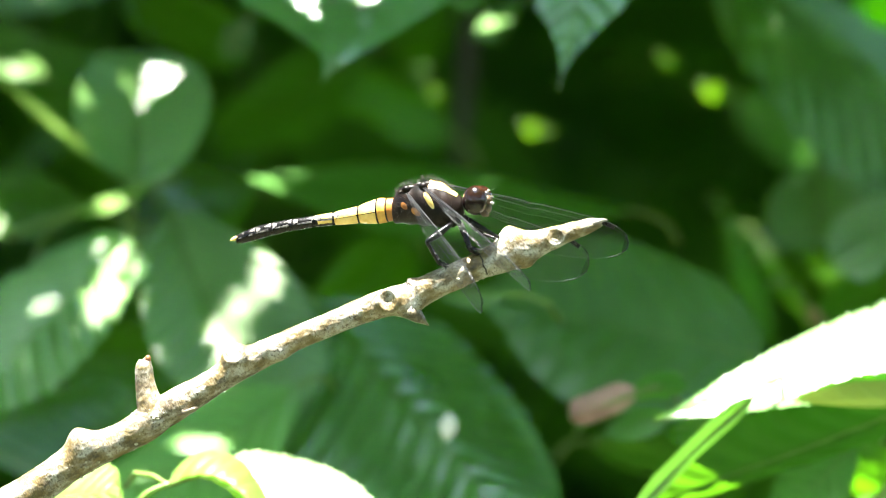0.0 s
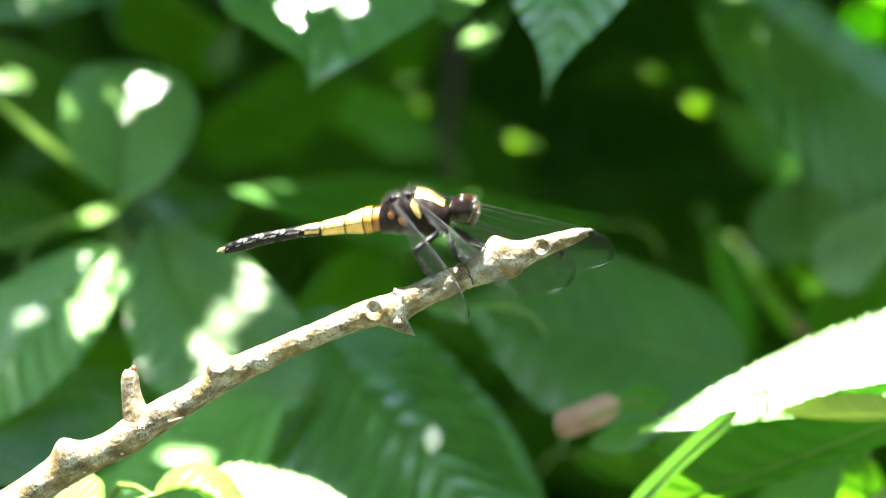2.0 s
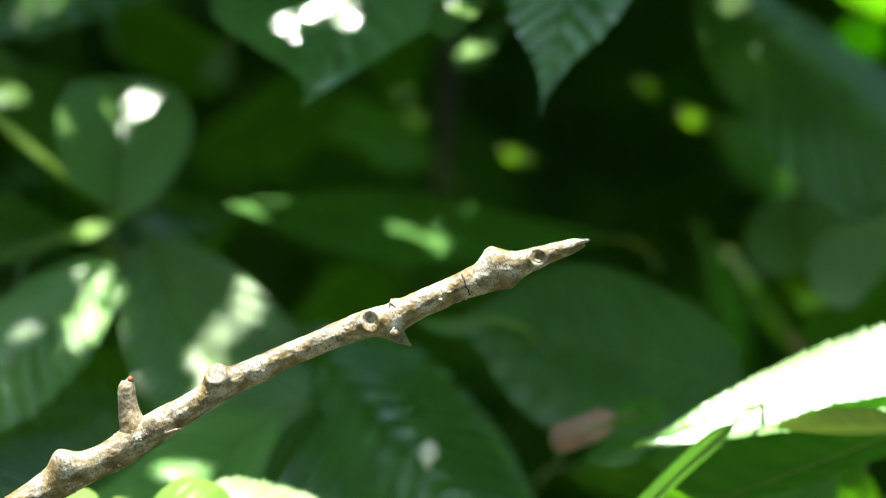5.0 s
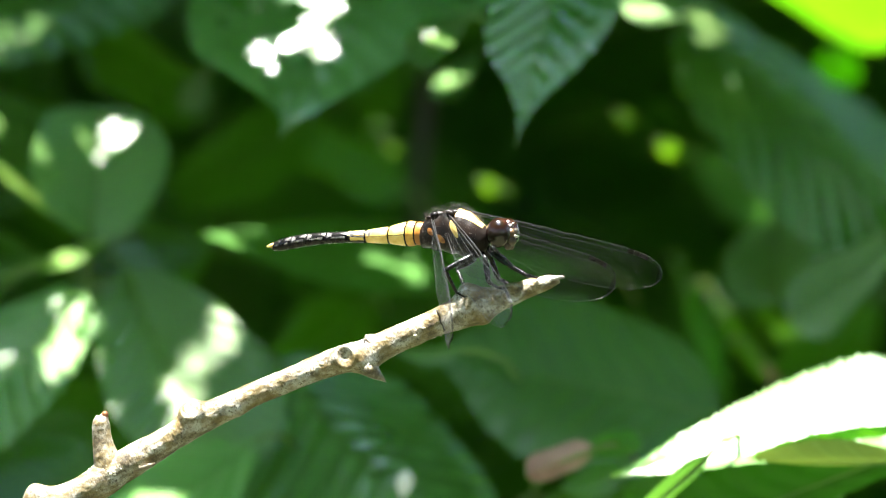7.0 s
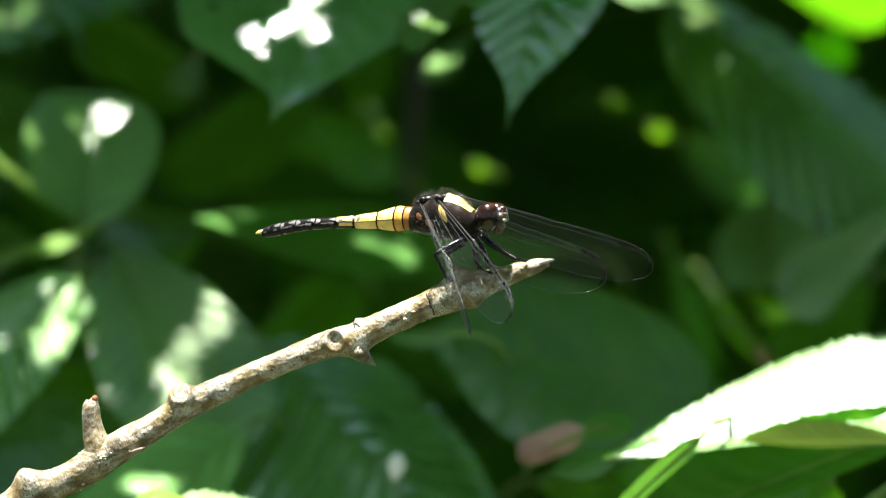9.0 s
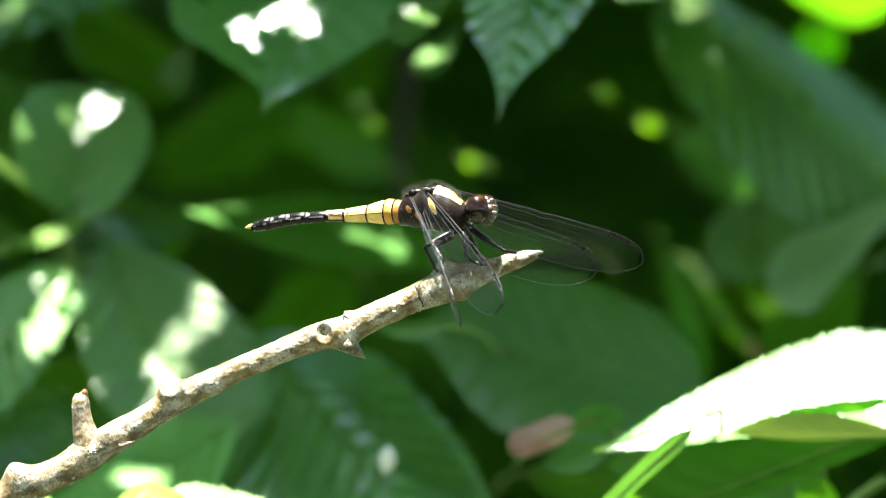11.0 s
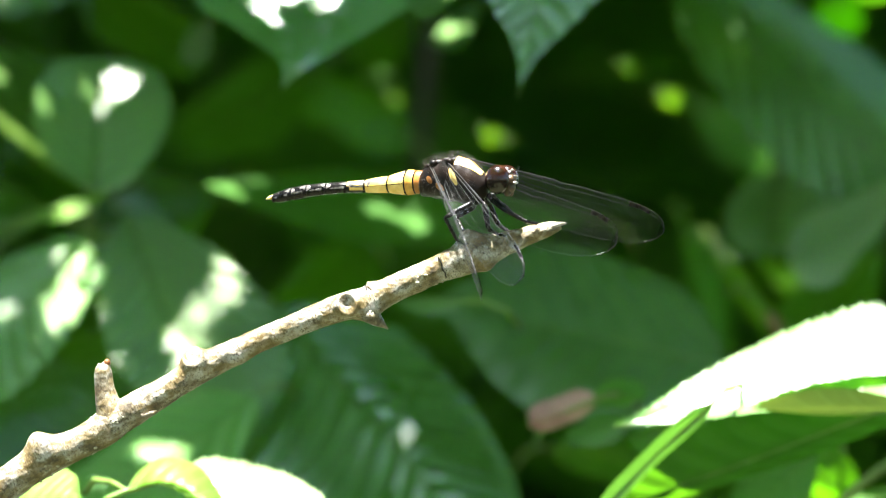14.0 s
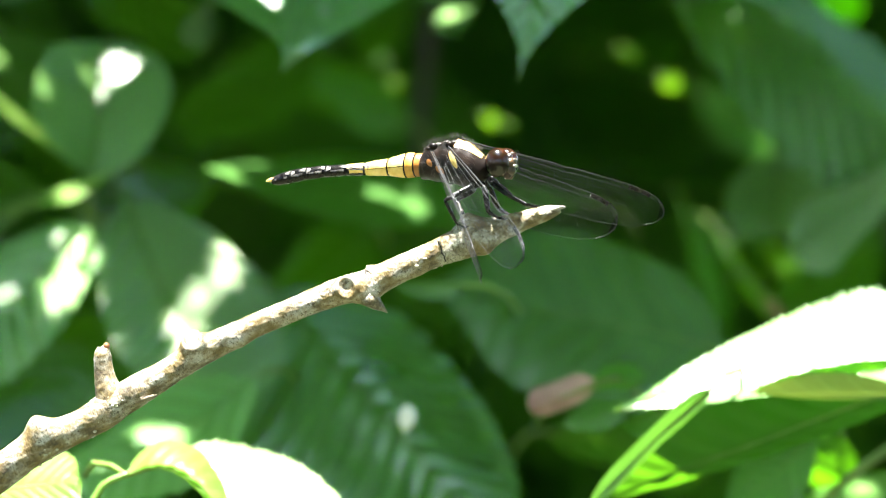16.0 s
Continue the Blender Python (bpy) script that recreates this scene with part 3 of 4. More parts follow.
broad(front, (0.10214, 0.118, 1.177), (0.03046, 0.105, 1.15088), (-0.00952, -0.00815, 0.00738), (0.00319, 0.00485, -0.00261), LEAF, veins=11, pleat=0.0006, belly=0.45)
# strip added for the leaf's folded edge catching the sun, in the lit colour
broad(front, (0.05206, 0.092, 1.17277), (0.02734, 0.08, 1.1493), (0.00027, -0.0035, 0.00327), (0.00439, 0.004, 0.00127), LEAF_LIT, veins=9, pleat=0, belly=0.5)
broad(front, (0.05462, 0.172, 1.17052), (0.03649, 0.165, 1.16486), (-0.00121, 0.00515, 0.00215), (-0.00027, -0.00485, -0.00513), LEAF_THIN, veins=7, pleat=0)
broad(front, (0.03786, 0.178, 1.16867), (0.02456, 0.172, 1.16471), (-0.00143, 0.0077, 0.00284), (0.00072, -0.0033, -0.00273), LEAF_SHEEN, veins=6, pleat=0.0003)
broad(front, (0.03056, 0.155, 1.17324), (0.01682, 0.145, 1.16826), (-0.00093, 0.0105, 0.00381), (0.00067, 0.0005, -0.00288), DRY, veins=6, pleat=0, belly=0.55, label='dry pinkish brown shrivelled leaf')
broad(front, (0.02957, 0.165, 1.17253), (0.04091, 0.16, 1.17432), (0.00004, 0.00225, 0.00378), (0.00053, -0.00275, -0.00187), LEAF_THIN, veins=6, pleat=0)
broad(front, (0.0697, 0.2, 1.16143), (0.08386, 0.19, 1.15238), (0.00313, -0.0055, 0.00602), (-0.00152, 0.0095, -0.00534), LEAF_THIN, veins=6, pleat=0, round=0.42, sunlit=True)
broad(front, (0.075, 0.17, 1.16257), (0.05727, 0.15, 1.14813), (-0.00448, 0.014, 0.00408), (0.00387, -0.011, -0.00564), LEAF_SHEEN, veins=7, pleat=0.0004)
broad(front, (0.09473, 0.2, 1.15509), (0.07045, 0.17, 1.14765), (-0.00303, 0.0135, 0.00215), (0.00041, -0.0165, -0.00521), LEAF_SHEEN, veins=7, pleat=0.0004)
broad(front, (0.02278, 0.28, 1.16072), (0.05675, 0.24, 1.15436), (0.00098, -0.017, 0.0047), (0.00182, 0.028, -0.01065), LEAF, veins=8, pleat=0.0006)
stem(front, [(0.09245, 0.15, 1.16241), (0.0843, 0.145, 1.15682), (0.07394, 0.14, 1.14842)], 0.0011, 0.0009, STALK, "shoot", "pale green shoot")
young = branch("small shoot with translucent yellow-green young leaves", [(-0.09, 0.05, 0.0), (-0.085, 0.04, 0.7), (-0.075, 0.03, 1.08), (-0.066, 0.012, 1.145)], 0.003, 0.001)
broad(young, (-0.08966, 0.06, 1.15334), (-0.06955, 0.05, 1.156), (0.00279, 0.0065, 0.00693), (0.00339, -0.0075, -0.00736), LEAF_YOUNG, veins=8, pleat=0.0002, sunlit=True)
broad(young, (-0.06077, 0.056, 1.15675), (-0.03935, 0.043, 1.14418), (-0.00006, 0.0105, 0.00788), (-0.00108, 0.0005, -0.0008), LEAF_YOUNG, bow=(0.0006, 0, 0.0066), veins=8, pleat=0.0003, belly=0.5, cup=-0.25, round=0.5, sunlit=True)
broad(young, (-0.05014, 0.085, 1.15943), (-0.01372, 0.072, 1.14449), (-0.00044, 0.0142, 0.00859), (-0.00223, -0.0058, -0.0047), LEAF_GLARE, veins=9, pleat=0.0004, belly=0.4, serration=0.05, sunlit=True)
stem(young, [(-0.06726, 0.056, 1.15132), (-0.0651, 0.056, 1.15479), (-0.06045, 0.056, 1.15697)], 0.0008, 0.0006, STALK, "shoot", "yellow-green stalk")

# small leaves deep in the shrub that catch the sun
deep = branch("far shrub branch with small sunlit leaves", [(0.02, 0.62, 0.0), (0.03, 0.56, 0.7), (0.03, 0.5, 1.08)])
leaf(deep, (0.00879, 0.4, 1.23026), (0.01313, 0.4, 1.22737), (0.0, 0.7, 0.9), 0.0045, LEAF_LIME, 6, rib=0.0003, stalk=[(0.00828, 0.4, 1.23064)], sunlit=True)
leaf(deep, (0.01351, 0.4, 1.22877), (0.01607, 0.4, 1.22707), (0.0, 0.7, 0.9), 0.002, LEAF_LIME, 6, rib=0.0003, stalk=[(0.01300, 0.4, 1.22916)], sunlit=True)
leaf(deep, (0.04896, 0.4, 1.23897), (0.05457, 0.4, 1.23523), (0.0, 0.7, 0.9), 0.005, LEAF_LIME, 6, rib=0.0003, stalk=[(0.04846, 0.4, 1.23935)], sunlit=True)
leaf(deep, (-0.0125, 0.448, 1.23892), (-0.00937, 0.448, 1.23684), (0.0, 0.7, 0.9), 0.003, LEAF_LIME, 6, rib=0.0003, stalk=[(-0.01302, 0.448, 1.23931)], sunlit=True)
leaf(deep, (0.03952, 0.4, 1.24547), (0.04361, 0.4, 1.24275), (0.0, 0.7, 0.9), 0.003, LEAF_LIME, 6, rib=0.0003, stalk=[(0.03901, 0.4, 1.24586)], sunlit=True)

for x0, x1, y1, z1 in ((-0.26, -0.08, 0.48, 1.46), (0.27, 0.10, 0.42, 1.50), (-0.30, -0.04, 0.85, 1.55), (0.32, 0.08, 1.10, 1.58), (-0.34, 0.02, 1.50, 1.62), (0.36, -0.02, 0.62, 1.48)):
    stem(deep, [(x0 * 0.5, 0.62 + 0.3 * y1, 0.0), (x0, 0.5 + 0.4 * y1, 0.7), (x0 * 0.95, 0.2 + 0.8 * y1, 1.2), (0.5 * (x0 + x1), y1, z1 - 0.05), (x1, y1, z1)], 0.006, 0.0015)

# a white patch on the broad leaf, made in place of a sun fleck
v, f, uv, _, _ = blade((-0.00726, 0.1792, 1.16855), (-0.00806, 0.1792, 1.16256), (0.2, -0.75, 0.63), 0.0036, 0.2, 0.05, 3, 0, 0, 10, 4)
petal = new("petal", mesh_of("petal", v, f, SUN_FLECK))
tagged(petal, "small white patch standing for a sun fleck on a broad leaf", "petal")


# ---------------------------------------------------------------- foliage further back, and unseen foliage added overhead for shade


def scatter(name, count, place, size, mat, seed, label, facing_spread=0.5, skip=None, rows=9, cols=2):
    """Many simple leaves in one object."""
    rng = random.Random(seed)
    verts, faces, uvs = [], [], []
    made = 0
    tries = 0
    while made < count and tries < count * 30:
        tries += 1
        p = Vector(place(rng))
        ln = size * rng.uniform(0.65, 1.25)
        ax = Vector((rng.uniform(-1, 1), rng.uniform(-0.8, 0.5), rng.uniform(-1.0, 0.35))).normalized()
        wd = ln * rng.uniform(0.5, 0.7)
        nr = (Vector((0, -0.4, 0.9)) + Vector((rng.uniform(-1, 1), rng.uniform(-1, 1), rng.uniform(-1, 1))) * facing_spread).normalized()
        if skip and skip(p, ax, nr, ln, wd):
            continue
        v, f, uv, _, _ = blade(p - ax * ln / 2, p + ax * ln / 2, nr, wd, radians(rng.uniform(5, 22)), rng.uniform(0.02, 0.12),
                               8, 0.0006, 0, rows=rows, cols=cols, seed=rng.random())
        k = len(verts)
        verts += v
        uvs += uv
        faces += [[i + k for i in q] for q in f]
        made += 1
    me = mesh_of(name, verts, faces, mat)
    put_uv(me, uvs)
    return tagged(new(name, me), label, "foliage", kind="stuff")


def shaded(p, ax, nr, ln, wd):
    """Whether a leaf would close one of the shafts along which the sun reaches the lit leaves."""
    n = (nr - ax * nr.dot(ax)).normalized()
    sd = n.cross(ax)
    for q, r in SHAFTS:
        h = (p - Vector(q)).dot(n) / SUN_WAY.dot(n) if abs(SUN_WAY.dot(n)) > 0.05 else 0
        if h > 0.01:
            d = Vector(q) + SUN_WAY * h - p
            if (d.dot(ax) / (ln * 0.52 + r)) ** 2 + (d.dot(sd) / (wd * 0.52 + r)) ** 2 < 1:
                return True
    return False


def overhead(rng):
    """Unseen, up the sun's way from the leaves behind the perch."""
    q = Vector((rng.uniform(-0.12, 0.12), rng.uniform(0.135, 0.50), 1.2 + rng.uniform(-0.075, 0.07)))
    return q + SUN_WAY * rng.uniform(0.22, 0.62)


def sprig_place(rng):
    q = Vector((rng.uniform(-0.13, 0.13), rng.uniform(0.13, 0.72), 1.2 + rng.uniform(-0.08, 0.08)))
    return q + SUN_WAY * rng.uniform(0.2, 0.5)


def overhead_back(rng):
    q = Vector((rng.uniform(-0.26, 0.26), rng.uniform(0.40, 1.7), 1.2 + rng.uniform(-0.14, 0.14)))
    return q + SUN_WAY * rng.uniform(0.25, 0.62)


def roof(rng):
    h = rng.uniform(0.3, 0.9)
    return rng.uniform(-0.8, 0.8), rng.uniform(0.6, 2.2), 1.2 + h


def far_place(rng):
    return rng.uniform(-0.22, 0.22), rng.uniform(0.58, 1.0), 1.2 + rng.uniform(-0.20, 0.28)


def farther_place(rng):
    return rng.uniform(-0.42, 0.42), rng.uniform(1.1, 1.8), rng.uniform(0.85, 1.75)


def ring_place(rng):
    a, r = rng.uniform(0, 2 * math.pi), rng.uniform(3.6, 5.6)
    return r * math.sin(a), -1.5 + r * math.cos(a), rng.uniform(0.0, 1.0) * 7.5


def canopy_place(rng):
    """Unseen crowns added to shade the clearing, open where sun reaches the shrub."""
    while True:
        a, r = rng.uniform(0, 2 * math.pi), 6.0 * math.sqrt(rng.random())
        p = Vector((r * math.sin(a), -1.5 + r * math.cos(a), rng.uniform(5.0, 6.8)))
        q = p - SUN_WAY * ((p.z - 1.2) / SUN_WAY.z)
        if math.hypot(q.x / 1.4, (q.y + 1.5) / 2.5) > 1:
            return p


def low_place(rng):
    return rng.uniform(-0.6, 0.6), rng.uniform(0.35, 1.6), rng.uniform(0.1, 1.0)


# leaves above the view, added as shade; their gaps throw the sun spots
scatter("upper_foliage", 900, overhead, 0.034, LEAF, 5, "unseen green leaves added above the shrub to shade it", 0.4, shaded)
scatter("upper_sprigs", 14500, sprig_place, 0.0145, LEAF, 25, "unseen small green leaves added above to narrow the sun gaps", 0.4, shaded, rows=4, cols=1)
scatter("upper_rear_foliage", 1700, overhead_back, 0.09, LEAF, 15, "unseen green leaves added above to shade the shrub's depth", 0.4, shaded)
scatter("top_foliage", 300, roof, 0.15, LEAF, 8, "unseen green leaves added over the shrub for shade", 0.4, shaded)
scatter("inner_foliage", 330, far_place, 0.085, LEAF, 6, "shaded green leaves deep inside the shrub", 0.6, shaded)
scatter("rear_foliage", 900, farther_place, 0.13, LEAF, 7, "dark green leaves at the back of the shrub", 0.7)
# ring of leaves added to cut the sky light from the camera's side
scatter("surrounding_hedge", 7000, ring_place, 0.55, LEAF, 10, "tall green thicket added round the clearing to block low sky light", 0.8, rows=4, cols=1)
# no such trees in view; added to keep sun off the clearing
scatter("tree_canopy", 1900, canopy_place, 0.6, LEAF, 11, "unseen leafy canopy added to shade the clearing, open over the shrub", 0.5, rows=4, cols=1)
scatter("low_foliage", 400, low_place, 0.13, LEAF, 9, "green leaves low in the shrub", 0.7)

# ---------------------------------------------------------------- the bare twig
TWIG = Vector((-0.0625, 0.0, 1.1738))
twig = thing("bare_twig", TWIG, "bare grey-brown dead twig with knots and a broken stub", "twig", kind="object")
SPINE = smooth_line([(-0.18283, 0.06, 0.9656, 0.01), (-0.15864, 0.03, 1.04404, 0.00684), (-0.12669, 0.0, 1.11487, 0.00474), (-0.09933, 0.0, 1.14697, 0.00368), (-0.0846, 0.0, 1.15707, 0.00337), (-0.07618, 0.0, 1.16296, 0.00316), (-0.06671, 0.0, 1.1677, 0.00295), (-0.05987, 0.0, 1.17212, 0.00305), (-0.05093, 0.0, 1.17748, 0.00253), (-0.04619, 0.0, 1.18043, 0.00263), (-0.03725, 0.0, 1.18495, 0.00232), (-0.02778, 0.0, 1.18906, 0.00221), (-0.01936, 0.0, 1.19232, 0.00253), (-0.0141, 0.0, 1.19369, 0.00274), (-0.00884, 0.0, 1.19621, 0.00253), (-0.00253, 0.0, 1.19905, 0.00247), (0.00484, 0.0, 1.20189, 0.00295), (0.0101, 0.0, 1.20389, 0.00242), (0.01536, 0.0, 1.20579, 0.00179), (0.01957, 0.0, 1.20716, 0.00121), (0.02147, 0.0, 1.20768, 0.00068)], 40)


def twig_surface(spine, marks, sides=96, grain=0.00020):
    rings, ref, last = [], Vector((0, -1, 0)), None
    pts = [Vector(q[:3]) for q in spine]
    for i, q in enumerate(spine):
        p, r = pts[i], q[3]
        d = (pts[min(i + 1, len(pts) - 1)] - pts[max(i - 1, 0)]).normalized()
        ref2 = (ref - d * ref.dot(d)).normalized()
        up = ref2.cross(d)
        if (up.z < 0) if last is None else (up.dot(last) < 0):
            up = -up
        last = up
        ring = []
        for k in range(sides):
            a = -2 * math.pi * k / sides
            n = ref2 * math.cos(a) + up * math.sin(a)
            w = p + n * r
            e = grain * (noise.noise(w * 480) * 0.5 + noise.noise(w * 1500) * 0.35 + noise.noise(w * 3200) * 0.22 - 0.8 * max(0, noise.noise(w * 800 + ref2) - 0.42) + 0.7 * noise.noise(w * 130)) * min(1, r / 0.0015)
            for (mx, my, mz), size, high, kind in marks:
                dist = (w - Vector((mx, my, mz))).length / size
                if dist < 3:
                    if kind == "bump":
                        e += high * math.exp(-dist * dist * 1.4)
                    else:
                        e += high * (math.exp(-((dist - 1) / 0.35) ** 2) - 0.4 * math.exp(-(dist / 0.6) ** 2) + 0.25 * math.exp(-((dist - 0.5) / 0.12) ** 2))
            ring.append(w + n * e - TWIG)
        rings.append(ring)
    return loft(rings)


def lumpy(c, rx, rz):
    """A rounded, slightly uneven swelling."""
    v, f = ball((0, 0, 0), rx, rz * 1.0, rz, 24, 16)
    out = []
    for p in v:
        p = Vector(p)
        out.append(c + p * (1 + 0.10 * noise.noise(p * 500 + c * 90) + 0.05 * noise.noise(p * 1500)))
    return out, f


def flake(points, half):
    """A thin curled strip of bark along three points."""
    line = [Vector(q) for q in smooth_line(points, 6)]
    rings = []
    for i, p in enumerate(line):
        d = (line[min(i + 1, len(line) - 1)] - line[max(i - 1, 0)]).normalized()
        side = d.cross(Vector((0, -1, 0))).normalized()
        w = half * math.sin(math.pi * (0.12 + 0.8 * i / (len(line) - 1))) * (1 + 0.3 * noise.noise(p * 3000))
        out = side.cross(d)
        rings.append([p - TWIG + side * w * a + out * (0.00025 * a * a + b) for a, b in ((-1, 0), (0, 0.00009), (1, 0), (0, -0.00009))])
    return loft(rings)


MARKS = [((0.0044, -0.0006, 1.2057), 0.0030, 0.0024, "bump"),
         ((-0.0468, -0.0016, 1.1826), 0.0019, 0.0006, "ring"),
         ((-0.0465, -0.0012, 1.1826), 0.0028, 0.0012, "bump"),
         ((-0.0757, -0.0008, 1.1663), 0.0030, 0.0010, "bump"),
         ((-0.07509, -0.001, 1.16666), 0.003, 0.0016, "bump"),
         ((-0.04722, -0.001, 1.18349), 0.0022, 0.0007, "bump"),
         ((-0.01828, -0.0026, 1.19296), 0.0017, 0.0008, "ring"),
         ((0.01282, -0.0020, 1.20494), 0.0015, 0.0006, "ring"),
         ((-0.0143, -0.001, 1.19148), 0.0026, 0.0012, "bump"),
         ((-0.00463, 0.0, 1.19695), 0.002, 0.0005, "bump"),
         ((-0.05718, -0.002, 1.17278), 0.0025, 0.0007, "bump"),
         ((-0.03828, -0.001, 1.18296), 0.0018, 0.0006, "bump"),
         ((-0.06247, -0.001, 1.16855), 0.003, 0.0005, "bump"),
         ((0.00799, -0.001, 1.19958), 0.002, 0.001, "bump"),
         ((-0.01357, 0.0, 1.19611), 0.001, 0.0008, "bump")]
part("main_shoot", twig_surface(SPINE, MARKS), BARK, twig)
for x, half in ((-0.0138, 1.0), (-0.0006, 0.6)):
    k = min(range(len(SPINE)), key=lambda i: abs(SPINE[i][0] - x))
    c, r = Vector(SPINE[k][:3]) - TWIG, SPINE[k][3] * 1.03
    d = (Vector(SPINE[k + 2][:3]) - Vector(SPINE[k - 2][:3])).normalized()
    up = Vector((0, -1, 0)).cross(d).normalized()
    ring = [c + (Vector((0, -1, 0)) * math.cos(a) + up * math.sin(a)) * (r * (1 + 0.03 * noise.noise((a * 3, x * 900, 0)))) + d * 0.00035 * noise.noise((a * 2, x * 500, 3))
            for a in np.linspace(-1.5 * half, 1.5 * half, 26)]
    part("bark_crack", tube(ring, [0.00009 + 0.00016 * abs(noise.noise((i * 0.35, x * 700, 1))) for i in range(26)], 5), BARK_DARK, twig, "thin dark crack across the bark")
part("broken_stub", twig_surface(smooth_line([(-0.06156, 0.0, 1.1698, 0.00326), (-0.06261, 0.0, 1.1738, 0.00253), (-0.06324, 0.0, 1.17643, 0.002), (-0.06356, 0.0, 1.17853, 0.00174), (-0.06366, 0.0, 1.18032, 0.00158), (-0.06345, 0.0, 1.18169, 0.00111)], 8), [], 22), BARK, twig, "short broken side stub")
part("thorn", tube([Vector(p) - TWIG for p in [(-0.0143, -0.001, 1.19148), (-0.01252, -0.001, 1.1898), (-0.01136, -0.001, 1.18896), (-0.01062, -0.001, 1.18833)]], [0.0021, 0.00115, 0.00045, 0.0001], 10), BARK, twig, "small pointed thorn")
part("bark_flake", tube([Vector(p) - TWIG for p in [(-0.01514, -0.002, 1.19506), (-0.0143, -0.001, 1.19632), (-0.01452, 0.0, 1.19695)]], [0.000158, 0.000368, 0.000105], 5), BARK_CUT, twig, "lifted bark flake")
part("splinter", tube([Vector(p) - TWIG for p in [(-0.06377, 0.0, 1.18120), (-0.06366, 0.0, 1.18185), (-0.06350, 0.0, 1.18215)]], [0.0004, 0.00026, 5.3e-05], 5), BARK_PALE, twig, "pale broken splinter")
part("resin_bead", lumpy(Vector((-0.06290, -0.0004, 1.18200)) - TWIG, 0.00062, 0.00068), RESIN, twig, "tiny reddish brown bead on the broken end")
part("peeling_bark", flake([(-0.0585, -0.0026, 1.17165), (-0.0560, -0.0031, 1.17215), (-0.0535, -0.0030, 1.17300)], 0.00055), BARK_CUT, twig, "peeling strip of bark")
part("peeling_bark", flake([(-0.0136, -0.0022, 1.19560), (-0.0141, -0.0014, 1.19640), (-0.0144, -0.0004, 1.19705)], 0.00042), BARK_CUT, twig, "lifted bark flake")
part("peeling_bark", flake([(0.0196, -0.0010, 1.20740), (0.0212, -0.0010, 1.20800), (0.0225, -0.0006, 1.20815)], 0.00040), BARK_PALE, twig, "frayed pale end of the twig")
rng = random.Random(12)
crumbs = []
for x, z, spread, n in ((-0.0652, 1.1745, 0.0022, 9), (-0.0606, 1.1712, 0.0020, 9), (-0.0625, 1.1655, 0.0028, 12), (-0.0745, 1.1610, 0.0030, 9), (0.0085, 1.2003, 0.0022, 9), (-0.0135, 1.1905, 0.0020, 9), (-0.0030, 1.1962, 0.0030, 6)):
    for i in range(n):
        c = Vector((x + rng.uniform(-1, 1) * spread, 0, z + rng.uniform(-1, 1) * spread))
        k = min(SPINE, key=lambda q: (Vector((q[0], 0, q[2])) - c).length)
        off = c - Vector((k[0], 0, k[2]))
        if off.length > k[3] * 0.98:
            off *= k[3] * 0.98 / off.length
        depth = math.sqrt(max(0.0, k[3] ** 2 - off.length ** 2))
        crumbs.append(lumpy(Vector((k[0] + off.x, k[1] - depth, k[2] + off.z)) - TWIG, rng.uniform(0.00018, 0.00042), rng.uniform(0.00016, 0.00032)))
tagged(part("lichen_crumb", join(*crumbs), LICHEN, twig, "pale crumbs of lichen and bark"), kind="stuff")

# ---------------------------------------------------------------- the dragonfly, in millimetres along +x
MM = 0.001
dragonfly = thing("dragonfly", (0.00168, 0.0, 1.21589), "black and yellow dragonfly with clear wings, perched on the twig", "dragonfly", kind="object")


def mm(data):
    return [Vector(v) * MM for v in data[0]], data[1]


THORAX = smooth_line([(-6.4, -0.5, 1.7, 2.2), (-4.6, 0.3, 2.8, 3.3), (-2.0, 0.4, 3.4, 3.8), (1.0, 0.4, 3.5, 4.3), (3.4, -0.2, 3.1, 4.1), (5.4, -0.9, 2.4, 3.2), (7.0, -0.6, 1.2, 1.5)], 5)


def on_thorax(x, a, lift=0.0):
    """A point of the thorax's skin; a: degrees from the top towards the -y side."""
    xs = [q[0] for q in THORAX]
    z, ry, rz = (float(np.interp(x, xs, [q[k] for q in THORAX])) for k in (1, 2, 3))
    w = radians(a)
    s = 1 + 0.03 * math.sin(x * 2.3) * math.cos(3 * w)
    return Vector((x, -math.sin(w) * (ry * s + lift), z + math.cos(w) * (rz * s + lift)))


def skin_patch(centre, half, tilt, sides=18, lift=0.07):
    """An oval patch on the thorax: centre (x, degrees), half sizes (mm, degrees)."""
    rings = []
    for k in (0.15, 0.6, 1.0):
        ring = []
        for j in range(sides):
            w = 2 * math.pi * j / sides
            u, v = math.cos(w) * k, math.sin(w) * k
            ring.append(on_thorax(centre[0] + half[0] * (u + tilt * v), centre[1] + half[1] * v, lift * (1 - 0.9 * k * k) + 0.015))
        rings.append(ring)
    return mm(join(loft(rings, caps=False), ([Vector(q) for q in rings[0]], [list(range(sides))])))


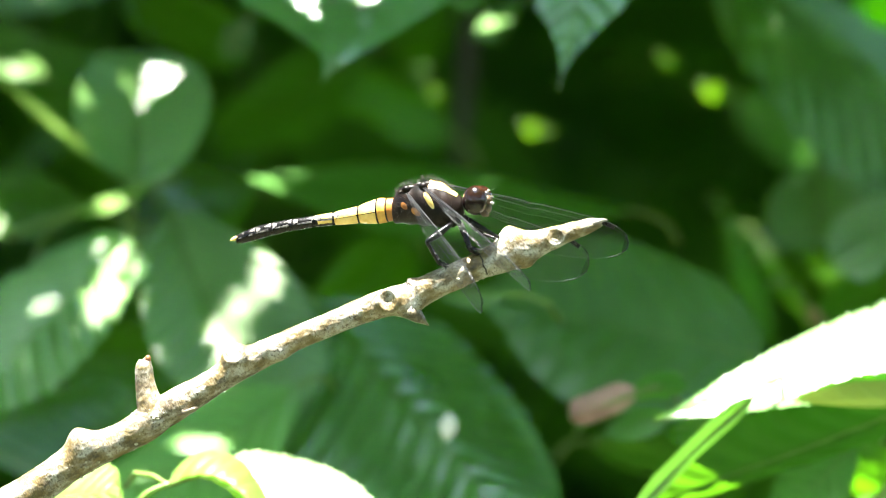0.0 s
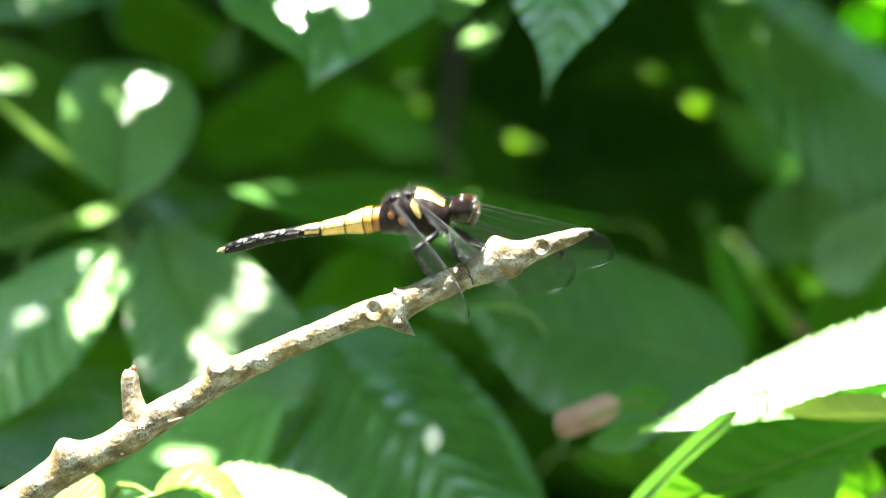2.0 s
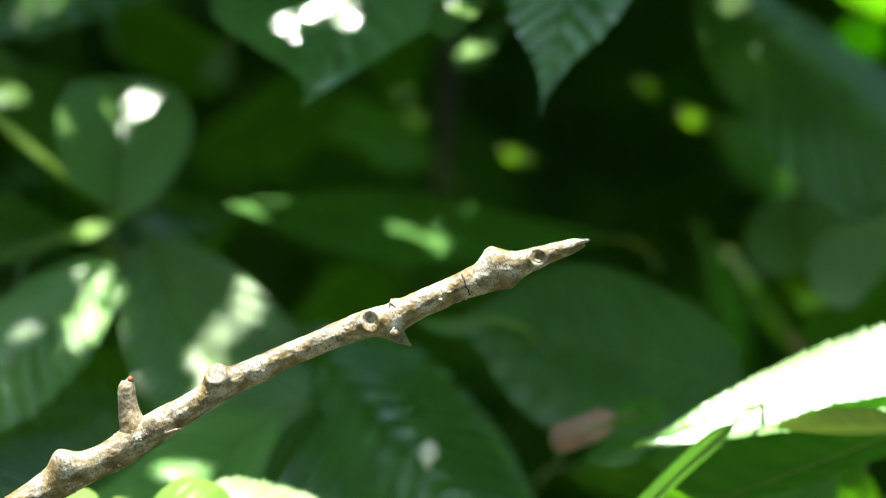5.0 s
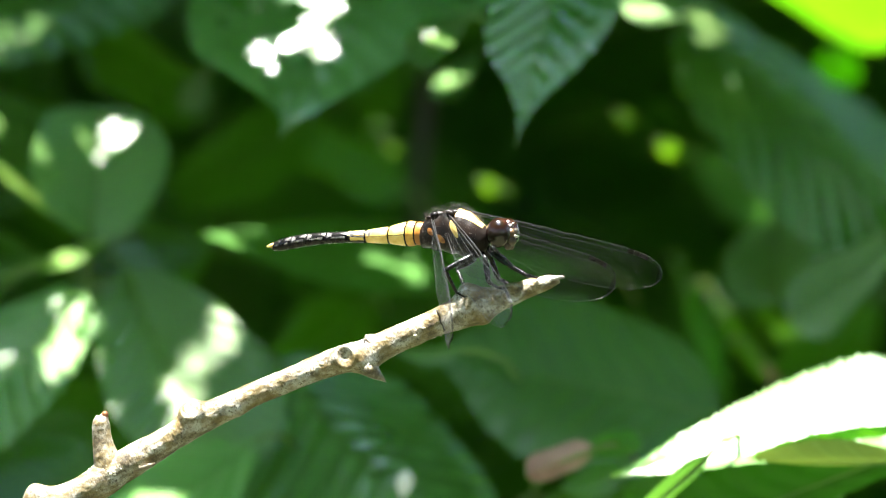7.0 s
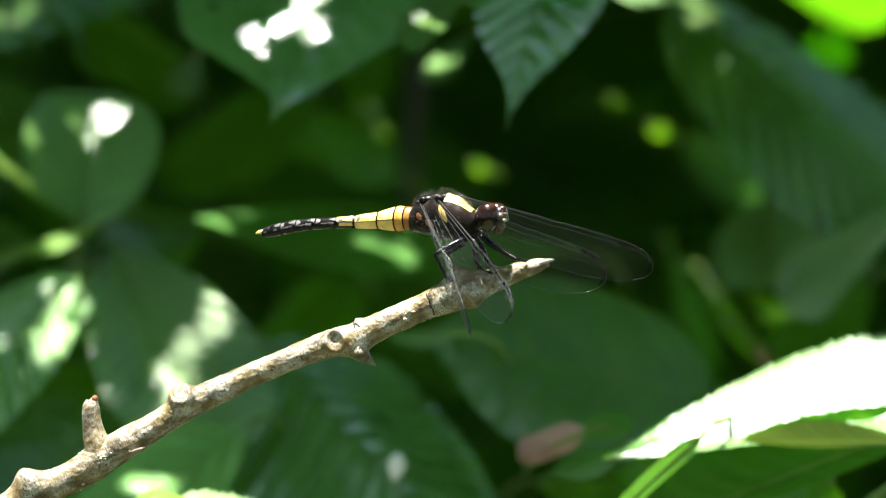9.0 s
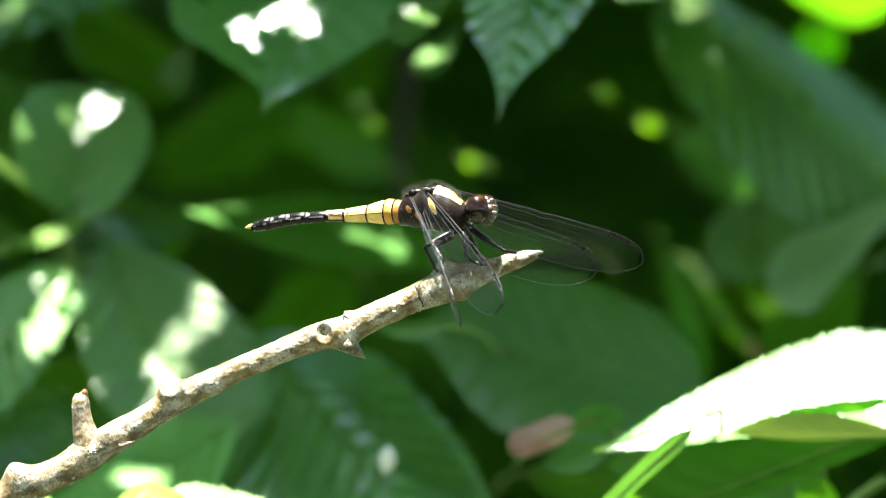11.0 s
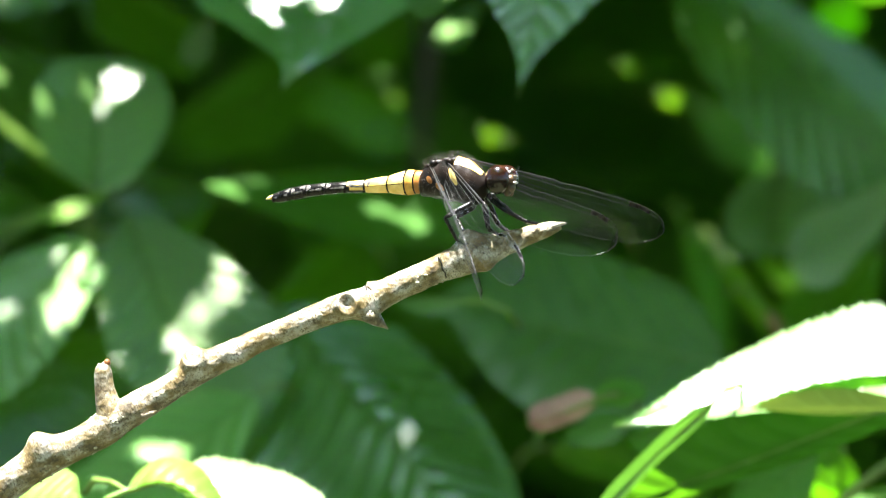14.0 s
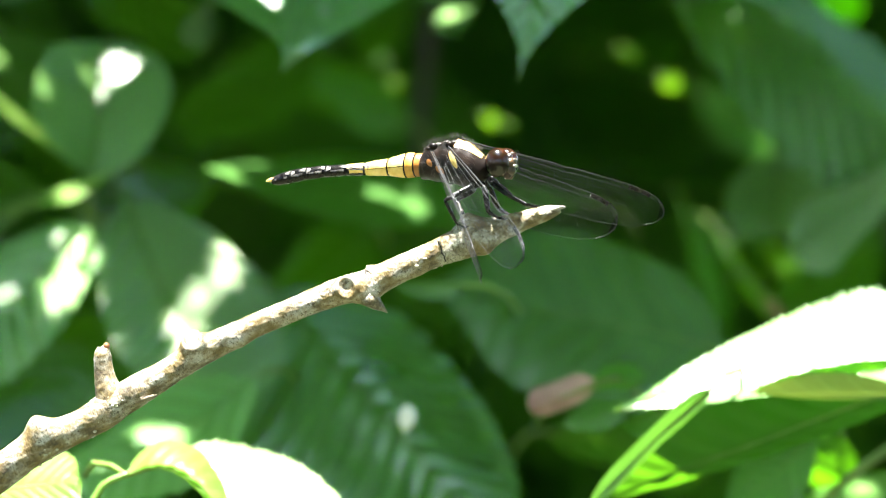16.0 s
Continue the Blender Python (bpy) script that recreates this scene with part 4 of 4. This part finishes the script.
part("thorax", mm(loft([[on_thorax(q[0], 360 * k / 28) for k in range(28)] for q in THORAX])), BROWN, dragonfly, "dark brown hairy thorax")
for s in (1, -1):
    part("shoulder_stripe", mm(loft([[on_thorax(1.2 + 5.0 * i / 8, s * (6 + j * 9.0 * (1 - 0.04 * i)), 0.07) for j in range(6)] for i in range(9)], closed=False)), YELLOW, dragonfly, "bright yellow stripe")
    part("side_spot", skin_patch((1.3, s * 82), (0.62, 21), 1.15), YELLOW, dragonfly, "yellow oval spot")
    part("side_spot", skin_patch((-3.6, s * 92), (0.6, 12), 0.5), AMBER, dragonfly, "dull amber spot")
    part("side_spot", skin_patch((-1.4, s * 112), (0.7, 13), 0.6), AMBER, dragonfly, "dull amber spot")
    part("wing_joint", mm(join(ball(on_thorax(0.2, s * 40, 0.1), 0.9, 0.8, 0.7, 10, 6), ball(on_thorax(-3.2, s * 38, 0.1), 0.9, 0.8, 0.7, 10, 6))), BROWN, dragonfly)
    for x, a, r in ((-4.4, 40, 0.42), (-2.3, 30, 0.5), (-0.7, 26, 0.45), (0.9, 30, 0.35)):
        part("wing_hinge", mm(ball(on_thorax(x, s * a, 0.05), r * 1.4, r, r * 0.8, 10, 6)), PALE if x > -2.5 else BROWN, dragonfly)
rng = random.Random(3)
hairs = []
for i in range(1100):
    x, a = rng.uniform(-6.2, 5.5), rng.gauss(0, 75)
    p = on_thorax(x, a)
    n = (p - on_thorax(x, a, -1.0)).normalized() + Vector((rng.uniform(-0.5, 0.3), rng.uniform(-0.3, 0.3), rng.uniform(-0.3, 0.4)))
    hairs.append(tube([p - n * 0.05, p + n * rng.uniform(0.4, 1.3)], [0.02, 0.006], 3))
part("thorax_hair", mm(join(*hairs)), HAIR, dragonfly, "short greyish hair")


def spine_z(x):
    """Height of the abdomen's middle line."""
    return float(np.interp(-x, (6, 9, 13.4, 18, 22, 27, 30.6, 34.5, 38), (-0.1, -0.2, -0.6, -0.95, -1.15, -1.5, -1.95, -2.7, -3.5)))


SEGMENTS = [(-6.0, -7.6, 1.95, 2.1, AMBER), (-7.6, -9.4, 2.13, 2.25, ORANGE), (-9.4, -13.1, 2.24, 1.55, YELLOW), (-13.1, -17.9, 1.53, 1.16, YELLOW), (-17.9, -21.9, 1.15, 1.02, DARK),
            (-21.9, -26.5, 1.02, 1.04, DARK), (-26.5, -30.5, 1.06, 1.12, DARK), (-30.5, -33.6, 1.13, 1.18, DARK), (-33.6, -35.8, 1.16, 1.0, DARK), (-35.8, -36.9, 0.95, 0.75, DARK)]


def belly(x, a, r):
    """A point of the abdomen's skin; a: degrees from the top towards the -y side. Slightly roof-shaped."""
    w = radians(a)
    return Vector((x, -math.sin(w) * r * 0.86, spine_z(x) + math.cos(w) * r * (1.0 + 0.05 * math.cos(2 * w))))


for i, (x0, x1, r0, r1, mat) in enumerate(SEGMENTS):
    rings = []
    for k in range(9):
        u = k / 8
        r = (r0 + (r1 - r0) * u) * (1 + 0.025 * math.sin(math.pi * u)) * (0.965 if k in (0, 8) else 1)
        rings.append([belly(x0 + (x1 - x0) * u, 360 * j / 24, r) for j in range(24)])
    part("abdomen_segment", mm(loft(rings)), mat, dragonfly, "yellow abdomen segment" if mat is YELLOW else "amber brown abdomen segment" if mat in (AMBER, ORANGE) else "black abdomen segment")
    rr = r1 * 1.012
    part("segment_ring", mm(loft([[belly(x1 + dx, 360 * j / 24, rr) for j in range(24)] for dx in (0.16, 0.06, -0.06, -0.16)], caps=False)), DARK, dragonfly, "thin black ring")


def seg_patch(x0, x1, a0, a1, lift=1.02, n=6, taper=0.0):
    xs = [q[0] for q in SEGMENTS] + [SEGMENTS[-1][1]]
    rs = [q[2] for q in SEGMENTS] + [SEGMENTS[-1][3]]
    rows = []
    for i in range(n + 1):
        x = x0 + (x1 - x0) * i / n
        r = float(np.interp(-x, [-q for q in xs], rs)) * lift
        am, ah = (a0 + a1) / 2, (a1 - a0) / 2 * (1 - abs(taper) * (i / n if taper > 0 else 1 - i / n)) * (1 + 0.12 * math.sin(5 * x + a0))
        rows.append([belly(x, am + ah * (2 * j / n - 1), r * (1.0 if 0 < i < n and 0 < j < n else 0.985)) for j in range(n + 1)])
    return mm(loft(rows, closed=False))


for s in (1, -1):
    part("side_line", seg_patch(-9.6, -17.7, s * 92, s * 97, 1.035), DARK, dragonfly, "thin black line")
    part("side_streak", seg_patch(-18.2, -21.5, s * 16, s * 76, 1.035), YELLOW, dragonfly, "yellow side streak")
    part("side_streak", seg_patch(-18.2, -21.0, s * 94, s * 128, 1.035), YELLOW, dragonfly, "yellow side streak")
    for x, d in ((-17.6, 1.2), (-21.5, 1.5), (-26.1, 1.4), (-30.1, 1.3), (-33.2, 1.1), (-35.5, 0.5)):
        part("pale_mark", seg_patch(x, x - d, s * 26, s * 72, 1.045, taper=0.75), PALE, dragonfly, "greyish white mark")
        part("pale_mark", seg_patch(x - 0.4 * d, x - 2.3 * d, s * 80, s * 104, 1.035, taper=0.6), PALE, dragonfly, "greyish white mark")
        part("pale_mark", seg_patch(x + 0.9 * d, x + 0.25 * d, s * 30, s * 90, 1.04, taper=-0.5), PALE, dragonfly, "greyish white mark")
    part("tail_claspers", mm(tube([belly(-36.7, s * 40, 0.4), belly(-37.6, s * 60, 0.45), belly(-38.4, s * 70, 0.3)], [0.33, 0.36, 0.06], 8)), YELLOW, dragonfly, "pale yellow tail tips")
part("back_keel", seg_patch(-9.5, -21.8, -9, 9, 1.03, 10), DARK, dragonfly, "thin black line along the back")

# head, turning on the neck
head = part("head", mm(join(ball((1.6, 0, -0.1), 1.3, 2.6, 2.0), ball((0.2, 0, -0.2), 0.8, 1.0, 1.0, 12, 8))), DARK, dragonfly, "dark head with large eyes")
HEAD_AT = Vector((7.7, 0, 0.2)) * MM
head.location = HEAD_AT
for s in (1, -1):
    part("eye", mm(ball((2.1, s * 2.15, 0.15), 2.35, 2.05, 2.75, 28, 18)), EYE_DARK, head, "glossy dark red-brown compound eye")
    part("eye_cap", mm(ball((2.2, s * 2.0, 0.75), 2.12, 1.85, 2.22, 24, 14)), EYE_TOP, head, "reddish top of the eye")
    part("antenna", mm(tube([(3.9, s * 0.5, 1.3), (4.7, s * 0.8, 1.9), (5.3, s * 1.0, 2.6)], [0.09, 0.05, 0.025], 5)), DARK, head)
    part("jaw", mm(ball((3.5, s * 0.7, -2.1), 0.7, 0.7, 0.9, 14, 8)), FACE, head)
part("vertex", mm(ball((3.6, 0, 1.35), 0.65, 0.7, 0.6, 14, 8)), PALE, head, "pale glossy knob between the eyes")
part("forehead", mm(ball((4.0, 0, 0.2), 0.95, 1.35, 1.0, 18, 10)), FACE, head, "ochre forehead")
# pale plates; whitish gloss of the face is put into their colour
part("clypeus", mm(join(ball((4.75, 0, 0.75), 0.42, 0.75, 0.34, 14, 8), ball((4.85, 0, -0.35), 0.34, 0.95, 0.36, 14, 8), ball((4.2, 0.0, 1.95), 0.3, 0.4, 0.26, 10, 6))), CLYPEUS, head, "pale greyish plates of the face with gloss highlights in their colour")
part("face", mm(ball((3.9, 0, -1.2), 0.85, 1.35, 1.1, 18, 10)), FACE, head, "ochre brown face")

# legs
LEGS = [[(6.38, 1.20, -2.32), (7.96, -0.29, -3.37), (11.17, -0.50, -5.58), (13.43, 2.70, -7.37), (14.88, 4.87, -7.79)],
        [(5.23, 0.68, -2.74), (6.92, -1.30, -4.42), (8.00, -1.91, -8.84), (8.91, 0.68, -9.89), (9.92, 1.79, -10.11)],
        [(4.07, 0.17, -2.95), (4.70, -2.28, -4.00), (1.00, -6.12, -6.74), (2.20, -3.40, -10.95), (3.34, -1.80, -11.79)],
        [(5.94, 3.74, -2.32), (6.47, 6.17, -3.79), (8.17, 8.56, -5.89), (11.69, 7.39, -7.37), (13.44, 7.08, -7.79)],
        [(4.59, 3.14, -2.74), (4.72, 6.48, -4.63), (5.66, 7.99, -8.21), (8.80, 6.11, -9.26), (10.16, 6.17, -9.89)],
        [(3.25, 2.54, -2.95), (1.43, 6.11, -4.74), (-2.27, 6.65, -6.53), (0.68, 4.68, -10.74), (3.03, 3.54, -11.37)]]
for pts in LEGS:
    line, rad = [], []
    for k in range(len(pts) - 1):
        a, b = Vector(pts[k]), Vector(pts[k + 1])
        for u in ((0.0, 0.12, 0.5, 0.88) if k else (0.0, 0.3, 0.6, 0.9)):
            line.append(a.lerp(b, u))
            thick = (0.52, 0.50, 0.30, 0.19, 0.14, 0.12)[k]
            rad.append(thick * (1.12 if u in (0.12, 0.5) else 0.95))
    line.append(Vector(pts[-1]))
    rad.append(0.08)
    n = len(line)
    leg = part("leg", mm(tube(line, rad, 8)), DARK, dragonfly, "thin black bristly leg")
    spines = []
    for i in range(5, n - 1):
        for u in (0.2, 0.6, 0.95):
            p = line[i].lerp(line[i + 1], u)
            d = (line[i + 1] - line[i]).normalized()
            for s in (1, -1):
                o = (d.orthogonal().normalized() * s + d * 0.7).normalized()
                spines.append(tube([p, p + o * 0.8], [0.05, 0.012], 3))
    tagged(part("leg_bristle", mm(join(*spines)), DARK, leg), kind="stuff")


# ---------------------------------------------------------------- wings


def wing_edges(length, chord, u):
    """Leading and trailing edge of a wing at the fraction u of its length (y: backwards)."""
    mid = 0.40 * chord
    lead = -0.3 * math.sin(math.pi * min(1, u / 0.9)) + 0.25 * math.exp(-((u - 0.48) / 0.03) ** 2)
    w = max(0.0, (u - 0.80) / 0.20)
    lead += mid * (1 - math.sqrt(max(0.0, 1 - w ** 2.4)))
    broad = chord * min(1, 0.30 + u * (3.0 if chord > 9.5 else 1.7)) ** 0.8 * (1 - 0.06 * u)
    w2 = max(0.0, (u - 0.62) / 0.38)
    trail = mid + (broad - mid) * math.sqrt(max(0.0, 1 - w2 ** 2.3)) if broad > mid else broad
    return (u * length, lead), (u * length, max(trail, lead + 0.02))


def wing(name_label, length, chord):
    """One wing: membrane with corrugation, veins, dark spot and dark tip. Origin at its root, x along the span, y backwards."""
    rows, cols = 46, 12
    grid = []
    for i in range(rows + 1):
        u = 0.012 + 0.986 * i / rows
        (x, y0), (_, y1) = wing_edges(length, chord, u)
        grid.append([(x, y0 + (y1 - y0) * (j / cols) ** 1.25, 0.22 * (1 if j % 2 else -1) * max(0, 1 - j / 6) * (1 - u) - 0.5 * (u * (j / cols)) ** 2 + 0.35 * math.sin(math.pi * u)) for j in range(cols + 1)])
    ob = part("wing", mm(loft(grid, closed=False)), MEMBRANE, dragonfly, name_label)
    rng = random.Random(int(length * 10))
    at = lambda i, j: Vector(grid[int(i)][int(j)]).lerp(Vector(grid[min(rows, int(i) + 1)][int(j)]), i - int(i))
    border, main, fine = [], [], []
    border.append(tube([g[0] for g in grid], [0.09 - 0.04 * i / rows for i in range(rows + 1)], 5))
    border.append(tube([g[-1] for g in grid] + [grid[-1][0]], 0.036, 4))
    for j, r0, stop in ((1, 0.08, 22), (2, 0.085, rows), (4, 0.04, rows - 3), (7, 0.03, rows - 8), (10, 0.024, rows - 16)):
        main.append(tube([grid[i][j] for i in range(0, stop + 1, 2)], [r0 - 0.5 * r0 * i / (stop + 1) for i in range(0, stop + 1, 2)], 4))
    for i in range(1, rows):
        for j in range(cols):
            if rng.random() < 0.93:
                k = min(rows - 0.01, max(0, i + rng.uniform(-0.4, 0.4)))
                fine.append(tube([at(k, j), at(min(rows - 0.01, k + rng.uniform(-0.3, 0.5)), j + 1)], 0.012 + 0.010 * (j < 3), 3))
    for j in (3, 5, 7, 9, 11):
        fine.append(tube([Vector(grid[i][j]) + Vector((0, rng.uniform(-0.04, 0.04), 0)) for i in range(6, rows - 4)], 0.011, 3))
    part("wing_border", mm(join(*border)), VEIN, ob)
    for vein in main:
        part("vein", mm(vein), VEIN, ob)
    tagged(part("vein_net", mm(join(*fine)), VEIN, ob), kind="stuff")
    part("wing_tip", mm(loft([[Vector(p) + Vector((0, 0, 0.05)) for p in grid[i]] for i in range(rows - 1, rows + 1)], closed=False)), SMOKY, ob, "smoky dark wing tip")
    i0, i1 = int(rows * 0.82), int(rows * 0.92)
    rim = [g[0] for g in grid[i1:]] + [grid[-1][j] for j in range(1, cols + 1)] + [g[-1] for g in grid[:rows - 5:-1]]
    part("wing_tip_edge", mm(tube(rim, [0.09 * math.sin(math.pi * (0.12 + 0.8 * i / len(rim))) + 0.04 for i in range(len(rim))], 5)), DARK, ob, "blackish rim of the wing tip")
    part("wing_spot", mm(loft([[Vector(grid[i][0]) + Vector((0, k * 0.85, 0.06)) for k in (0, 0.5, 1)] for i in range(i0, i1 + 1)], closed=False)), DARK, ob, "dark brown spot near the wing tip")
    return ob


fore_near = wing("clear fore wing with dark veins", 40.0, 8.8)
hind_near = wing("clear hind wing with dark veins", 37.5, 10.8)
fore_far = wing("clear fore wing with dark veins", 40.0, 8.8)
hind_far = wing("clear hind wing with dark veins", 37.5, 10.8)

# ---------------------------------------------------------------- what moves
POSES = {("fore_near", "settled"): (0.00034, -0.00335, 0.00358, -99.0, 27.3, -41.1),
         ("hind_near", "settled"): (-0.00254, -0.00464, 0.00274, -67.9, 31.9, -50.3),
         ("fore_far", "settled"): (0.00110, 0.00323, 0.00442, -72.4, 14.5, 34.3),
         ("hind_far", "settled"): (-0.00150, 0.00207, 0.00337, -62.9, 16.6, 47.5),
         ("fore_near", "lowered"): (0.00034, -0.00335, 0.00358, -95.0, 22.9, -46.3),
         ("hind_near", "lowered"): (-0.00254, -0.00464, 0.00274, -86.8, 29.2, -58.4),
         ("fore_far", "lowered"): (0.00110, 0.00323, 0.00442, -71.7, 11.8, 39.7),
         ("hind_far", "lowered"): (-0.00150, 0.00207, 0.00337, -63.3, 13.5, 50.9),
         ("fore_near", "raised"): (0.00034, -0.00335, 0.00358, -120.6, 21.5, -56.6),
         ("hind_near", "raised"): (-0.00254, -0.00464, 0.00274, -119.5, 29.6, -69.7),
         ("fore_far", "raised"): (0.00110, 0.00323, 0.00442, -74.0, 2.1, 49.4),
         ("hind_far", "raised"): (-0.00150, 0.00207, 0.00337, -63.5, 6.8, 67.9),
         ("fore_near", "rest"): (0.00034, -0.00335, 0.00358, -51.6, 26.2, -47.4),
         ("hind_near", "rest"): (-0.00254, -0.00464, 0.00274, -68.4, 29.6, -54.6),
         ("fore_far", "rest"): (0.00110, 0.00323, 0.00442, -68.5, 16.2, 32.4),
         ("hind_far", "rest"): (-0.00150, 0.00207, 0.00337, -60.1, 20.8, 37.3)}


def motions():
    walk(twig, [
        (0, pose(-0.06248, 0, 1.17324, 0, 0.2425, 0)),
        (0.5, pose(-0.06218, 0, 1.17336, 0, -0.0520, 0)),
        (1, pose(-0.06200, 0, 1.17365, 0, 0.2316, 0)),
        (1.5, pose(-0.06213, 0, 1.17336, 0, 0.1885, 0)),
        (2, pose(-0.06221, 0, 1.17353, 0, 0.1290, 0)),
        (2.02, pose(-0.06221, 0, 1.17353, 0, 0.1290, 0)),
        (2.15, pose(-0.06255, 0, 1.17366, 0, -0.0760, 0)),
        (2.5, pose(-0.06255, 0, 1.17366, 0, -0.0760, 0)),
        (3, pose(-0.06234, 0, 1.17379, 0, -0.1757, 0)),
        (3.5, pose(-0.06227, 0, 1.17393, 0, -0.0136, 0)),
        (4, pose(-0.06214, 0, 1.17390, 0, -0.0585, 0)),
        (4.2, pose(-0.06203, 0, 1.17419, 0, 0.0864, 0)),
        (5.9, pose(-0.06203, 0, 1.17419, 0, 0.0864, 0)),
        (6.15, pose(-0.06240, 0, 1.17264, 0, 0.1146, 0)),
        (6.3, pose(-0.06240, 0, 1.17296, 0, 0.0000, 0)),
        (6.5, pose(-0.06239, 0, 1.17302, 0, -0.0834, 0)),
        (7, pose(-0.06231, 0, 1.17321, 0, 0.1844, 0)),
        (7.5, pose(-0.06221, 0, 1.17312, 0, 0.2692, 0)),
        (8, pose(-0.06227, 0, 1.17304, 0, 0.2640, 0)),
        (8.5, pose(-0.06261, 0, 1.17308, 0, 0.1290, 0)),
        (9, pose(-0.06266, 0, 1.17312, 0, 0.2024, 0)),
        (11.3, pose(-0.06284, 0, 1.17296, 0, -0.0602, 0)),
        (11.5, pose(-0.06266, 0, 1.17302, 0, 0.0816, 0)),
        (12, pose(-0.06232, 0, 1.17326, 0, 0.1519, 0)),
        (12.5, pose(-0.06226, 0, 1.17356, 0, 0.2294, 0)),
        (13, pose(-0.06258, 0, 1.17338, 0, 0.1129, 0)),
        (13.5, pose(-0.06258, 0, 1.17331, 0, 0.0238, 0)),
        (14, pose(-0.06245, 0, 1.17373, 0, 0.1182, 0)),
        (14.5, pose(-0.06250, 0, 1.17379, 0, -0.0085, 0)),
        (15, pose(-0.06266, 0, 1.17382, 0, -0.1011, 0)),
        (15.5, pose(-0.06245, 0, 1.17370, 0, -0.0301, 0)),
        (16, pose(-0.06247, 0, 1.17370, 0, 0.0090, 0)),
    ])
    walk(dragonfly, [
        (0, pose(-0.01092, 0.0000, 1.20986, 0, -4.58, -14.0)),
        (0.5, pose(-0.01066, 0.0000, 1.21033, 0, -5.12, -14.0)),
        (1, pose(-0.01045, 0.0000, 1.21031, 0, -4.93, -14.0)),
        (1.5, pose(-0.01052, 0.0000, 1.21002, 0, -4.95, -14.0)),
        (2, pose(-0.01062, 0.0000, 1.21023, 0, -4.95, -14.0)),
        (2.045, pose(-0.00516, 0.0000, 1.22273, 0, -22.00, -14.0)),
        (2.1, pose(0.00716, 0.0000, 1.24798, 0, -38.00, -14.0)),
        (2.2, pose(0.02403, 0.0200, 1.29156, 0, -45.00, -14.0)),
        (2.5, pose(0.10149, 0.1000, 1.45937, 0, -20.00, -30.0)),
        (3.4, pose(0.41652, 0.3000, 1.57080, 0, 0.00, -60.0)),
        (4.5, pose(0.41652, 0.3000, 1.54641, 0, 0.00, -100.0)),
        (5.2, pose(0.16797, 0.1000, 1.38181, 0, 0.00, -60.0)),
        (5.7, pose(0.02261, -0.0100, 1.26186, 0, -8.00, -40.0)),
        (5.95, pose(0.00484, 0.0000, 1.22746, 0, -12.00, -26.0)),
        (6.12, pose(0.00147, 0.0000, 1.21652, 0, -3.00, -24.0)),
        (6.3, pose(0.00235, 0.0000, 1.21561, 0, 1.16, -24.0)),
        (6.5, pose(0.00218, 0.0000, 1.21549, 0, 1.26, -24.0)),
        (7, pose(0.00225, 0.0000, 1.21526, 0, 1.37, -24.0)),
        (7.5, pose(0.00231, 0.0000, 1.21493, 0, 1.43, -24.0)),
        (8, pose(0.00186, 0.0000, 1.21496, 0, 1.29, -24.0)),
        (8.5, pose(0.00157, 0.0000, 1.21497, 0, 1.14, -24.0)),
        (9, pose(0.00181, 0.0000, 1.21494, 0, 0.98, -24.0)),
        (11.5, pose(0.00157, 0.0000, 1.21506, 0, 0.48, -24.0)),
        (12, pose(0.00191, 0.0000, 1.21526, 0, 0.56, -24.0)),
        (12.5, pose(0.00215, 0.0000, 1.21534, 0, 0.64, -24.0)),
        (13, pose(0.00176, 0.0000, 1.21543, 0, 0.65, -24.0)),
        (13.5, pose(0.00147, 0.0000, 1.21531, 0, 0.41, -24.0)),
        (14, pose(0.00164, 0.0000, 1.21566, 0, 0.33, -24.0)),
        (14.5, pose(0.00168, 0.0000, 1.21589, 0, -0.01, -24.0)),
        (15, pose(0.00148, 0.0000, 1.21601, 0, 0.46, -24.0)),
        (15.5, pose(0.00157, 0.0000, 1.21587, 0, -0.15, -24.0)),
        (16, pose(0.00165, 0.0000, 1.21587, 0, 0.36, -24.0)),
    ])
    walk(head, [(t, Matrix.Translation(HEAD_AT) @ pose(0, 0, 0, rx, ry, rz)) for t, rx, ry, rz in
                ((0, 0, 4, 0), (1.9, 0, 4, 0), (6.0, 0, 0, 0), (9.03, 0, 0, 0), (9.12, 5, 4, -12), (9.2, 10, 8, -24), (9.8, 10, 8, -24), (10.2, 0, 0, 0), (16, 0, 0, 0))])
    for wing_part, key, side, phase in ((fore_near, "fore_near", -1, 0.0), (hind_near, "hind_near", -1, 1.2), (fore_far, "fore_far", 1, 0.0), (hind_far, "hind_far", 1, 1.2)):
        rest, raised, lowered, settled = (pose(*POSES[key, k]) for k in ("rest", "raised", "lowered", "settled"))
        root = raised.translation

        def beat(t):
            lift = 35 * math.sin(2 * math.pi * 13 * t + phase)
            # span out to the side, leading edge forwards
            m = Matrix(((0.0, -1.0, 0.0, 0), (float(side), 0.0, 0.0, 0), (0.0, 0.0, float(side), 0), (0, 0, 0, 1)))
            return Matrix.Translation(root) @ pose(0, 0, 0, lift * side, 0, 0) @ m
        rows = [(0.0, rest), (2.01, rest)]
        rows += [(2.045 + k / 30, beat(2.045 + k / 30)) for k in range(14)]
        rows += [(5.3 + k / 30, beat(5.3 + k / 30)) for k in range(23)]
        rows += [(6.13, raised), (6.41, raised), (6.5, lowered.lerp(raised, 0.15)), (6.7, lowered), (8.90, lowered), (8.98, settled), (16.0, settled)]
        walk(wing_part, rows)


motions()
